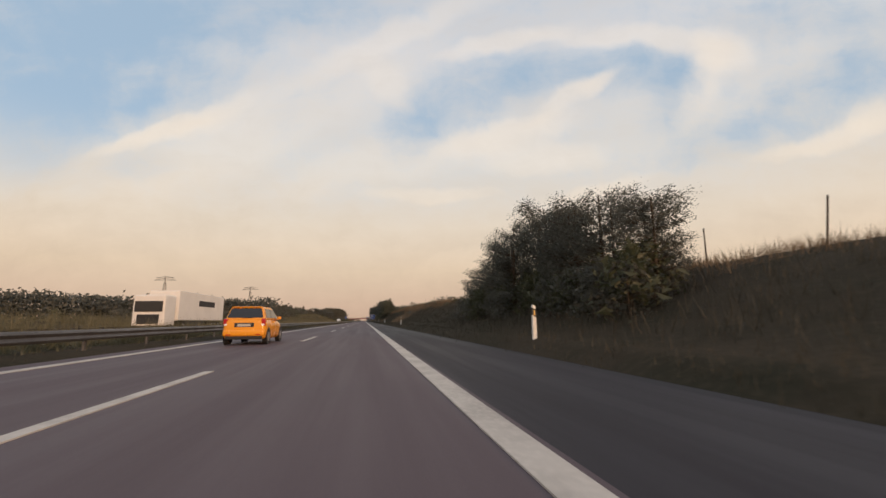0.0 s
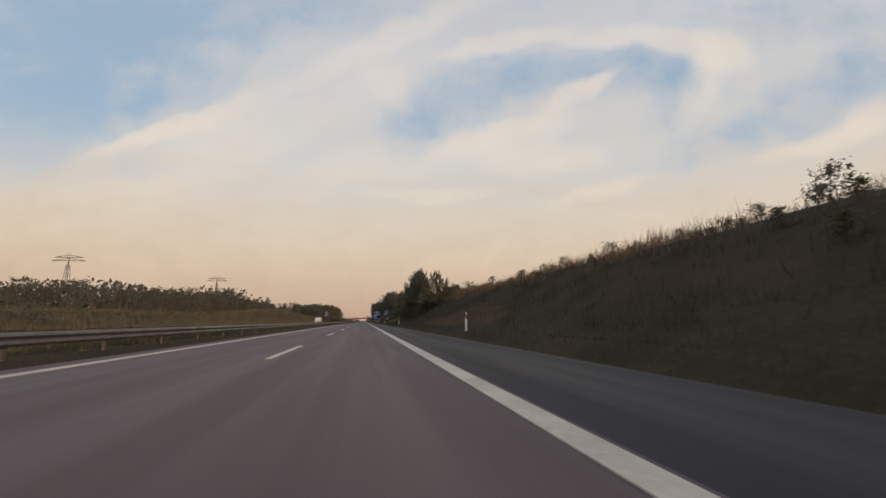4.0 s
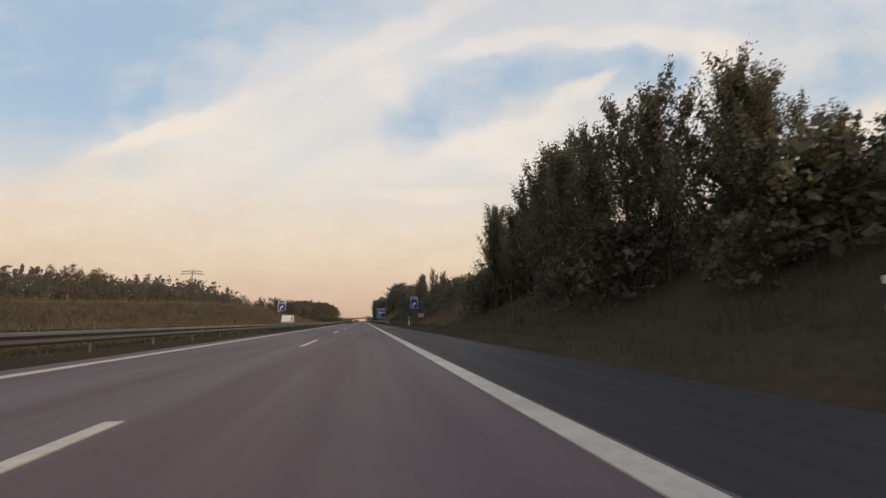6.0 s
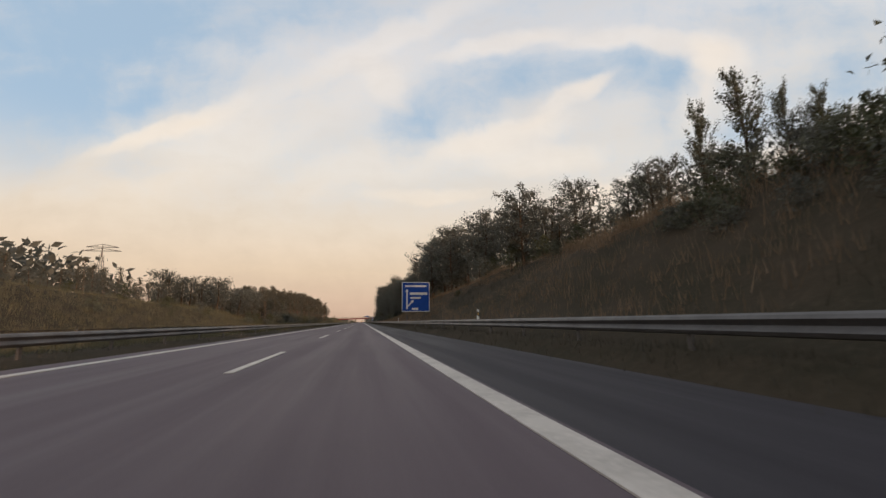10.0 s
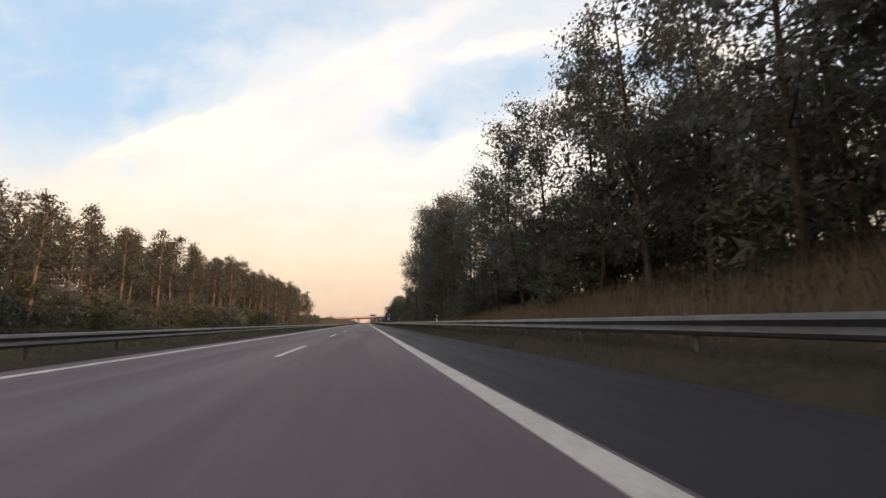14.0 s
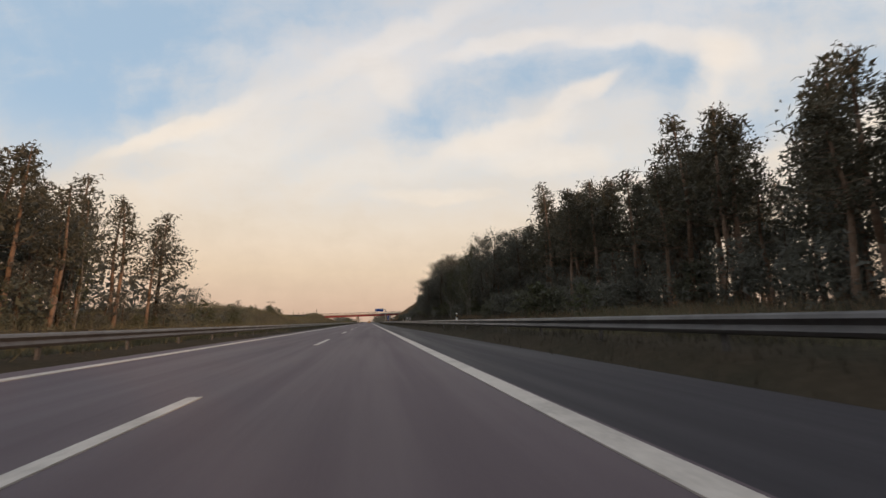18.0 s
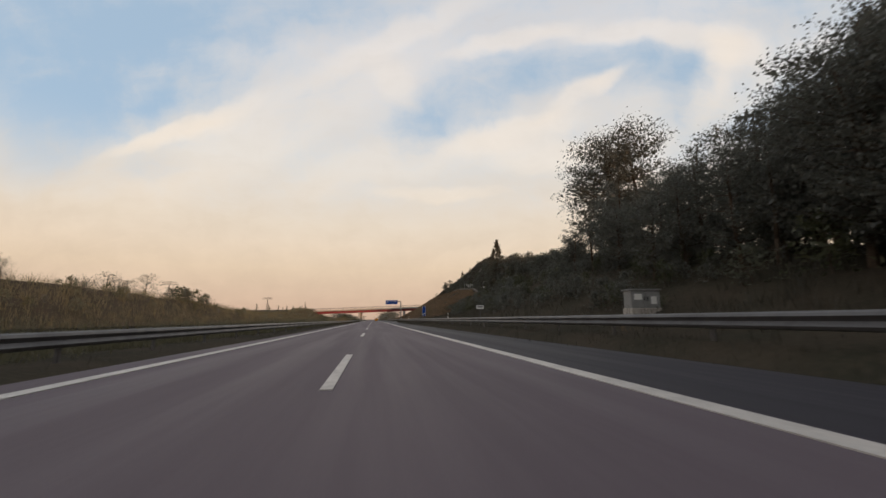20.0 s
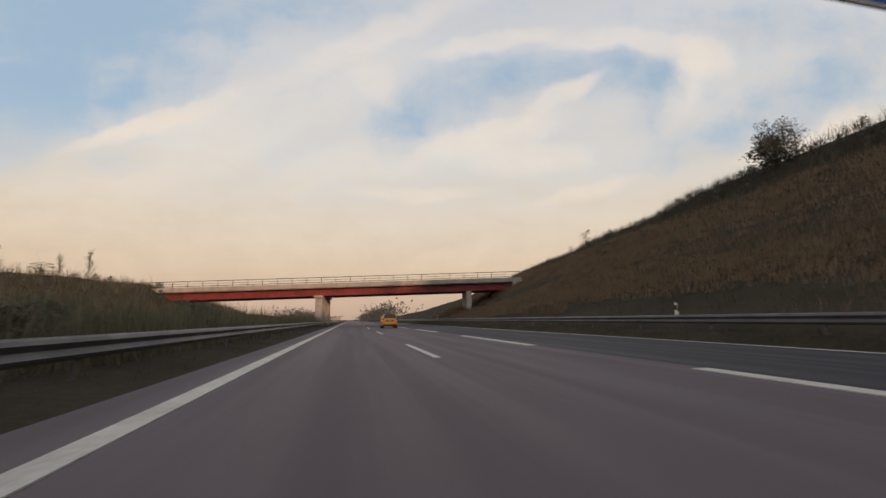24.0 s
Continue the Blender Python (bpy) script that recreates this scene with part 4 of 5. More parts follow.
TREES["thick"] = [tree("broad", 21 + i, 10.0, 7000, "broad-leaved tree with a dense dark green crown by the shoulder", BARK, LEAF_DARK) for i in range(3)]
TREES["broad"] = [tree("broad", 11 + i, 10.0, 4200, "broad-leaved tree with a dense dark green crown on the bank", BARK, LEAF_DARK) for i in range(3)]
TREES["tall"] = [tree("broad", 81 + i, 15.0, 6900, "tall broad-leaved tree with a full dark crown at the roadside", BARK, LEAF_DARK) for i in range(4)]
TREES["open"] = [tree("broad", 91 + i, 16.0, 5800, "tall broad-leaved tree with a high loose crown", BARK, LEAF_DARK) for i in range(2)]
TREES["birch"] = [tree("upright", 31 + i, 10.0, 3000, "slender birch with a pale trunk and loose crown", BARK_PALE, LEAF) for i in range(2)]
TREES["poplar"] = [tree("upright", 41 + i, 7.0, 4200, "young upright tree with loose grey-green leaves on the bank", BARK, LEAF_GREY) for i in range(3)]
TREES["pine"] = [tree("pine", 51 + i, 12.0, 3000, "tall pine with a bare reddish trunk and flat clumped crown", BARK_PINE, NEEDLE) for i in range(4)]
TREES["spruce"] = [tree("spruce", 61 + i, 7.0, 3600, "dark spruce with drooping branches on the crest of the bank", BARK, NEEDLE) for i in range(2)]
TREES["bush"] = [tree("bush", 71 + i, 2.2, 1050, "rounded leafy shrub on the grassy bank", BARK, lf, "shrub", "shrub") for i, lf in enumerate((LEAF, LEAF_DARK, LEAF_GREY))]



def reseed(k):
    """A random stream of its own for each stretch."""
    global rng
    rng = np.random.default_rng(k)


def r(a, b):
    return float(rng.uniform(a, b))


def build_plants():
    # clump of trees by the shoulder at the start
    reseed(101)
    for i in range(26):
        y = 11.0 + 23.6 * (i + r(0, 1)) / 26
        top = along(y, ((10.5, 3.9), (12.0, 5.2), (13.6, 5.9), (17, 6.5), (21, 7.3), (25, 6.4), (30, 5.2), (35, 4.0)))
        x = r(11.0, 12.4)
        plant("thick", x, y, (top - height(x, y)) / 9.9 * r(0.9, 1.02), far=False)
    for i in range(34):
        plant("bush", r(9.5, 11.6), 10.4 + 21.5 * (i + r(0, 1)) / 34, r(0.75, 1.1), variant=i % 2, far=i % 3 == 0)
    for i in range(6):
        plant("bush", r(13.2, 15.5), 37 + 1.0 * i, r(0.62, 0.78), variant=0, far=False)
    # dense thicket over the whole slope past the young trees
    for i in range(300):
        y = 203 + 105 * (i + r(0, 1)) / 300
        x = r(10.2 + 2.2 * smooth(285, 308, y), 17)
        plant("bush", x, y, r(0.32, 0.55) if x < 13 else r(0.4, 0.85), variant=i % 3, far=i % 9 > 0)
    # bank with shrubs and young trees
    reseed(102)
    for i in range(70):
        y = r(45, 345)
        plant("bush", r(11.5, 19), y, r(0.25, 0.5) if y < 180 else r(0.35, 0.95))
    for i in range(60):
        y = r(60, 330)
        plant("bush", r(16.5, 20), y, r(0.25, 0.5) if y < 190 else r(0.35, 0.9), far=i % 2 == 0)
    for i in range(50):
        plant("bush", r(15, 19.5), r(218, 345), r(0.7, 1.5), far=True)
    for i in range(20):
        plant("broad", r(16, 22), r(244, 330), r(0.2, 0.34))
    for i in range(26):
        y = 183.2 + 21.5 * (i + r(0, 1)) / 26
        plant("poplar", r(10.4, 12.6), y, along(y, ((183, 0.35), (184, 0.5), (185, 0.72), (186, 0.92), (188, 0.95), (192, 1.02), (197, 1.1), (201, 0.95), (207, 0.88))) * r(0.86, 1.03), far=False)
    for i in range(9):
        plant("bush", r(13.2, 16.5), r(182, 190), r(0.7, 1.0), far=False)
    for i in range(22):
        plant("bush", r(9.7, 12.5), r(183, 210), r(0.8, 1.4), far=False)
    for x, y, s in ((10.8, 204.5, 0.85), (11.8, 206.5, 0.88), (13.2, 187.2, 0.8), (14, 188, 0.76), (14.4, 187.3, 0.68), (15.2, 188.6, 0.5), (15.5, 187, 0.48), (16.5, 186.5, 0.3), (14.2, 213.6, 0.98), (14.8, 215.2, 1.06), (15.3, 215.9, 1.02), (14, 206, 0.75),
                    (15.6, 248.4, 0.45), (16, 250.2, 0.62), (15.7, 251.4, 0.55), (16.2, 253.0, 0.6), (16, 262.3, 0.88), (16.4, 260.8, 0.68), (15.8, 272.0, 0.5), (16.0, 274.2, 0.74), (15.6, 273.4, 0.5),
                    (16.2, 276.8, 0.76), (16, 277.9, 0.92), (15.6, 278.8, 0.84), (16.4, 279.8, 0.78), (16, 282.8, 0.92), (16.3, 287.6, 0.78), (15.9, 289.0, 0.7), (16.2, 290.8, 0.6),
                    (16.4, 304.2, 0.36), (16.6, 305.4, 0.45), (16.5, 307.0, 0.68), (16.8, 309.3, 0.62)):
        plant("poplar", x, y, s)
    for i in range(60):
        plant("bush", r(17.5, 22), 75 + 180 * (i + r(0, 1)) / 60, r(0.45, 0.8), variant=1, far=True)
    for i in range(16):
        y = 292 + 52 * (i + r(0, 1)) / 16
        plant("broad", r(18, 23), y, r(0.24, 0.32) if y < 318 else r(0.38, 0.58), far=True)
    for x, y, k in ((14.2, 240.8, 0.24), (14.8, 242.0, 0.19)):
        plant("broad", x, y, k, far=False)
    for i in range(26):
        plant("broad", r(24, 34), 215 + 100 * (i + r(0, 1)) / 26, r(0.35, 0.5), far=True)
    for i in range(16):
        plant("bush", r(19, 23), 195 + 40 * (i + r(0, 1)) / 16, r(0.95, 1.3), variant=1, far=True)
    # wood on the right
    reseed(103)
    for i in range(26):
        y = 322 + 60 * (i + r(0, 1)) / 26
        plant("broad", r(16, 24), y, 0.6 + 0.7 * (y - 322) / 60 + r(-0.1, 0.1))
    for i in range(27):
        y = 380 + 78 * (i + r(0, 1)) / 27
        k = max(0, (430 - y) / 50)
        plant("tall", 11.8 - 2.0 * smooth(432, 456, y) + 4.7 * k + r(0, 2.0), y,
              along(y, ((380, 0.84), (391, 0.82), (393, 0.42), (395, 0.55), (397, 0.82), (399, 0.82), (403, 0.68), (410, 0.67), (416, 0.74), (427, 0.92), (437, 0.92), (443, 0.80), (449, 0.72), (456, 0.86))) * r(0.9, 1.04), far=False)
    for i in range(9):
        y = 455 + 21 * (i + r(0, 1)) / 9
        plant("open", 9.7 + r(0, 1.9), y, r(0.84, 0.98), far=False)
    for x, y, k in ((10.2, 477.5, 0.92), (9.8, 482, 0.78), (10.3, 485.2, 0.74)):
        plant("open", x, y, k, far=False)
    plant("tall", 11.2, 486.8, 0.52, far=False)
    for x, y, k in ((17, 456, 0.9), (18.5, 460, 0.85), (20, 464, 0.95), (17.5, 467, 0.8)):
        plant("tall", x, y, k, far=True)
    for i in range(30):
        plant("bush", r(9.6, 11.2), 448 + 36 * (i + r(0, 1)) / 30, r(0.9, 1.4), variant=1, far=i % 2 == 0)
    for i in range(26):
        plant("broad", r(13.5, 19), 450 + 40 * (i + r(0, 1)) / 26, r(0.3, 0.45), far=i % 2 == 0)
    for i in range(90):
        plant("bush", r(15, 20), r(390, 452), r(0.9, 1.5), variant=1, far=True)
    for i in range(60):
        plant("bush", r(12.8, 16.5), 450 + 44 * (i + r(0, 1)) / 60, r(1.35, 1.95), variant=1, far=i % 3 > 0)
    for i in range(22):
        plant("tall", r(18, 30), r(385, 448), r(0.75, 0.95), far=True)
    for i in range(24):
        y = 392 + 70 * (i + r(0, 1)) / 24
        plant("broad", r(15, 22), y, r(0.65, 0.95), far=True)
    for i in range(3):
        plant("birch", r(9.9, 10.6), 462 + 5 * i + r(0, 3), r(0.8, 1.1), far=False)
    for i in range(40):
        y = r(385, 488)
        plant("bush", 10.6 + 4.5 * max(0, (430 - y) / 52) + r(0, 4), y, r(0.8, 1.6))
    for i in range(70):
        y = 540 + 100 * (i + r(0, 1)) / 70
        plant("pine", 17.5 + 7 * r(0, 1), y, (0.66 if y < 575 else 0.9) * r(0.9, 1.1), far=i % 2 == 0)
    for i in range(34):
        y = 495 + 28 * (i + r(0, 1)) / 34
        plant("pine", r(18.5, 26), y, r(0.58, 0.72), far=i % 3 > 0)
        plant("broad", r(17.5, 24), y, r(0.32, 0.48), far=True)
    for i in range(80):
        y = 521 + 80 * (i + r(0, 1)) / 80
        plant("pine", r(18, 25), y, along(y, ((521, 0.62), (545, 0.72), (555, 0.87), (575, 1.0), (600, 1.12))) * r(0.88, 1.06), far=i % 5 > 0)
    for i in range(70):
        y = 518 + 90 * (i + r(0, 1)) / 70
        plant("broad", r(16.5, 23), y, r(0.32, 0.5), far=i % 6 > 0)
    for i in range(60):
        plant("bush", r(14.5, 19), r(516, 610), r(0.8, 1.4), variant=1, far=True)
    for i in range(150):
        y = 500 + 140 * (i + r(0, 1)) / 150
        plant("pine", (24 if y > 540 else 30) + 24 * r(0, 1), y, (1.1 if y > 530 else 0.9) * r(0.9, 1.1), far=True)
    for i in range(60):
        y = 495 + 145 * (i + r(0, 1)) / 60
        plant("broad", (19 if y > 540 else 31) + 14 * r(0, 1), y, r(0.5, 0.8), far=True)
    for i in range(50):
        plant("broad", r(26, 38), 505 + 60 * (i + r(0, 1)) / 50, r(0.35, 0.6), far=True)
    for i in range(90):
        plant("bush", r(12.5, 20), r(486, 640), r(0.6, 1.3))
    for i in range(14):
        plant("tall", r(15, 24), 592 + 44 * (i + r(0, 1)) / 14, r(0.6, 0.8), far=False)
    plant("thick", 19.5, 658.5, 1.2, far=False)
    plant("thick", 20.3, 657.6, 1.12, far=False)
    plant("thick", 20.8, 660, 1.15, far=False)
    plant("thick", 13.2, 633, 0.75, far=False)
    plant("thick", 15.5, 632, 0.95, far=False)
    plant("thick", 21.3, 657.5, 1.15, far=False)
    for i in range(9):
        plant("broad", r(16, 20), 639 + 1.6 * i, r(0.42, 0.6), far=True)
    plant("thick", 14.4, 637, 0.7, far=False)
    for x, y, k in ((17.6, 646.4, 0.68), (18.2, 644.6, 0.64), (17.6, 643, 0.68), (17, 640.2, 0.6), (17.5, 638.6, 0.78), (16.4, 637.2, 0.86)):
        plant("thick", x, y, k, far=False)
    for i in range(10):
        plant("broad", r(17, 23), 635 + 0.8 * i, r(0.55, 0.75), far=True)
    for i in range(26):
        plant("bush", r(16, 20.5), r(634, 662), r(0.7, 1.2), variant=1, far=i % 2 == 0)
    for x, y, k in ((13.6, 634.2, 0.74), (14.8, 635, 0.8), (16, 634, 0.85), (14.2, 641, 0.5), (16.5, 645, 0.5), (14.8, 644.5, 0.42), (17.2, 648, 0.52), (18.5, 643, 0.62)):
        plant("thick", x, y, k * r(0.95, 1.05), far=False)
    for i in range(22):
        plant("broad", r(12.5, 19), 628 + 30 * (i + r(0, 1)) / 22, r(0.3, 0.45), far=i % 3 > 0)
    for i in range(8):
        plant("birch", r(13, 18), r(545, 630), r(0.6, 0.9))
    # dense second row of the wood
    reseed(111)
    for i in range(30):
        y = 396 + 56 * (i + r(0, 1)) / 30
        plant("broad", r(14.5, 19), y, r(0.55, 0.8), far=True)
    for i in range(16):
        plant("broad", r(19, 25), 405 + 46 * (i + r(0, 1)) / 16, r(0.8, 1.0), far=True)
    # hill at the end
    reseed(104)
    for y, back, k in ((692.9, 0.3, 0.9), (705.4, 0.2, 0.58), (701.5, 0.6, 0.36), (703.4, 0.2, 0.5), (762.4, 0.0, 0.3), (773.2, 0.2, 0.5), (731.7, 0.2, 0.16)):
        plant("spruce", crest_x(y) - back, y, k, far=False)
    for y, k in ((796.0, 0.36), (797.2, 0.3), (796.6, 0.34), (807.4, 0.4), (806.2, 0.34), (806.8, 0.4), (805.4, 0.3), (807.9, 0.3), (835.4, 0.26), (839.8, 0.16), (790.6, 0.14)):
        plant("thick", crest_x(y) - 0.4, y, k, far=False)
    for i in range(620):
        y = 648 + 142 * (i + r(0, 1)) / 620
        k = r(0, 1)
        plant("bush", terrace_x(y) + 0.6 + (crest_x(y) - terrace_x(y)) * k, y, r(0.42, 0.72), variant=1 if i % 5 else 0, dz=0.25 if k < 0.7 else -0.35, far=True)
    for i in range(170):
        y = 785 + 90 * (i + r(0, 1)) / 170
        plant("bush", terrace_x(y) + 1.5 + 4.5 * r(0, 1), y, r(0.3, 0.5), variant=1 if i % 4 else 2, dz=-0.15, far=True)
    for y, k in ((806.2, 1.35), (806.9, 1.6), (807.6, 1.3), (796.5, 1.1), (772.0, 0.8), (768.5, 0.9)):
        plant("bush", crest_x(y) - r(0.1, 0.6), y, k, variant=1, dz=-0.3, far=False)
    for i in range(300):
        y = 641 + 68 * (i + r(0, 1)) / 300
        x0 = 10.4 + 4.0 * smooth(676, 706, y)
        plant("bush", x0 + max(0.5, terrace_x(y) + 0.6 - x0) * r(0, 1), y, r(0.35, 0.7), variant=1 if i % 4 else 0, far=i % 6 > 0)
    for i in range(26):
        y = 745 + 36 * r(0, 1)
        plant("bush", crest_x(y) + r(-0.5, 0.6), y, r(0.55, 0.8) if y < 764 else r(0.3, 0.5), variant=1, dz=-0.25, far=i % 2 == 0)
    for i in range(60):
        y = r(720, 860)
        plant("bush", 12.5 + spread_out(y) + (terrace_x(y) - 14 - spread_out(y)) * r(0, 1), y, r(0.2, 0.45), variant=i % 3, far=i % 2 == 0)
    # wood across the oncoming lanes
    reseed(105)
    def grown(y):
        return along(y, ((424, 0.62), (432, 0.66), (438, 0.9), (450, 1.0), (470, 1.12), (510, 1.2), (600, 1.28)))
    for i in range(60):
        y = 430 + 184 * (i + r(0, 1)) / 60
        plant("pine", r(-27, -23.2), y, grown(y) * r(0.85, 1.05), far=i % 2 == 0)
    for i in range(40):
        y = 426 + 188 * (i + r(0, 1)) / 40
        plant("broad", r(-27.5, -23.5), y, grown(y) * (r(0.3, 0.5) if i % 3 else r(0.6, 0.9)), far=i % 4 > 0)
    for i in range(150):
        y = 428 + 186 * (i + r(0, 1)) / 150
        plant("pine", r(-42, -26), y, grown(y) * r(0.9, 1.14), far=True)
    for i in range(90):
        y = 424 + 190 * (i + r(0, 1)) / 90
        plant("broad", r(-42, -28), y, grown(y) * r(0.55, 0.95), far=True)
    for i in range(70):
        y = 425 + 110 * (i + r(0, 1)) / 70
        plant("bush", r(-25, -22.4), y, r(1.2, 2.1), variant=i % 3, far=i % 3 > 0)
    for i in range(12):
        plant("birch", r(-25, -22.8), r(435, 610), r(0.7, 1.0), far=i % 2 == 0)
    for i in range(130):
        plant("bush", r(-24, -21.6), r(392, 640), r(0.7, 1.0) if i % 3 else r(1.2, 2.0), far=i % 3 == 0)
    for i in range(30):
        plant("broad", r(-42, -29), 396 + 36 * (i + r(0, 1)) / 30, r(0.8, 1.0), far=True)
    # row of pines along the fields
    reseed(106)
    for i in range(120):
        y = 195 + 235 * (i + r(0, 1)) / 120
        plant("pine", r(-54, -42), y, (0.46 + 0.22 * (y - 195) / 235) * r(0.8, 1.15), far=True)
    for i in range(70):
        plant("broad", r(-52, -41), 200 + 230 * (i + r(0, 1)) / 70, r(0.35, 0.55), far=True)
    for x, y, k in ((-110, 857, 2.0), (-100, 817, 1.42), (-90, 787, 1.5), (-94, 783, 1.35), (-86, 784, 1.3), (-98, 791, 1.3), (-118, 868, 1.2), (-30.5, 667, 0.26), (-31.5, 669.5, 0.22), (-32, 688.7, 0.2)):
        plant("thick", x, y, k, far=False)
    for i in range(12):
        plant("bush", r(-32, -28.5), 700 + 0.8 * i, r(0.8, 1.2), variant=i % 2, far=i % 2 == 0)
    for i in range(13):
        plant("poplar", -31 + r(-1, 1), 752 + 7 * i + r(-1.5, 1.5), r(0.34, 0.5), far=True)
    # bank on the other side
    reseed(107)
    for i in range(80):
        plant("bush", r(-44, -24), r(60, 400), r(0.4, 1.3))
    for i in range(14):
        plant("poplar", r(-40, -28), r(150, 260), r(0.4, 0.8))
    for i in range(60):
        plant("broad", r(-62, -34), r(180, 420), r(0.3, 0.6))
    for i in range(130):
        y = 620 + 240 * (i + r(0, 1)) / 130
        plant("bush", r(-36, -24), y, r(0.35, 0.75), variant=i % 3, far=i % 3 > 0)
    # brushwood on the crest of the hill
    reseed(109)
    for i in range(22):
        y = 771 + 22 * (i + r(0, 1)) / 22
        plant("bush", crest_x(y) + r(-1.2, 0.4), y, r(0.45, 0.85), variant=i % 3, far=i % 2 == 0)
    # saplings in the median
    reseed(108)
    for i in range(26):
        plant("bush", r(-8.6, -6.6), r(690, 840), r(0.3, 0.6))
    for i in range(12):
        plant("poplar", r(-8.6, -6.8), r(690, 742), r(0.14, 0.24))
    for i in range(24):
        plant("poplar", r(-9.1, -6.9), 751 + 38 * (i + r(0, 1)) / 24, along(751 + 38 * i / 24, ((751, 0.24), (754, 0.32), (757, 0.25), (763, 0.27), (770, 0.4))) * r(0.85, 1.1), far=i % 2 == 0)
    for i in range(16):
        plant("bush", r(-8.9, -7.2), 747.5 + 10.5 * (i + r(0, 1)) / 16, along(747.5 + 10.5 * i / 16, ((747, 0.65), (751, 0.9), (753, 1.08), (756, 1.3), (757, 1.15), (758, 0.8))) * r(0.85, 1.15), variant=i % 3, far=i % 2 == 0)
    for i in range(34):
        plant("bush", r(-9.2, -6.8), 748 + 50 * (i + r(0, 1)) / 34, r(0.5, 0.85), far=i % 3 > 0)
    join_far()
    for rows in TREES.values():
        for src in rows:
            for o in [*src.children_recursive, src]:
                bpy.data.objects.remove(o)


build_plants()


def tufts(name, rows, mat, label, category="grass", width=1.0):
    """Grass blades as one mesh: rows of (x, y, z, height)."""
    g = np.random.default_rng(len(rows))
    p = np.array(rows)
    blades = 7
    p = np.repeat(p, blades, axis=0)
    n = len(p)
    a = g.random(n) * math.tau
    off = g.normal(size=(n, 2)) * 0.22
    h = p[:, 3] * (0.6 + 0.7 * g.random(n))
    base = np.stack([p[:, 0] + off[:, 0], p[:, 1] + off[:, 1], p[:, 2] - 0.05], 1)
    side = np.stack([np.cos(a), np.sin(a), np.zeros(n)], 1) * (width * (0.005 + 0.011 * h))[:, None]
    bend = np.stack([g.normal(size=n) * 0.25 * h, g.normal(size=n) * 0.25 * h, h], 1)
    v = np.stack([base - side, base + side, base + bend], 1).reshape(-1, 3)
    f = np.arange(3 * n).reshape(-1, 3)
    tagged(part(name, (v, [], f), mat), label, category, kind="stuff")


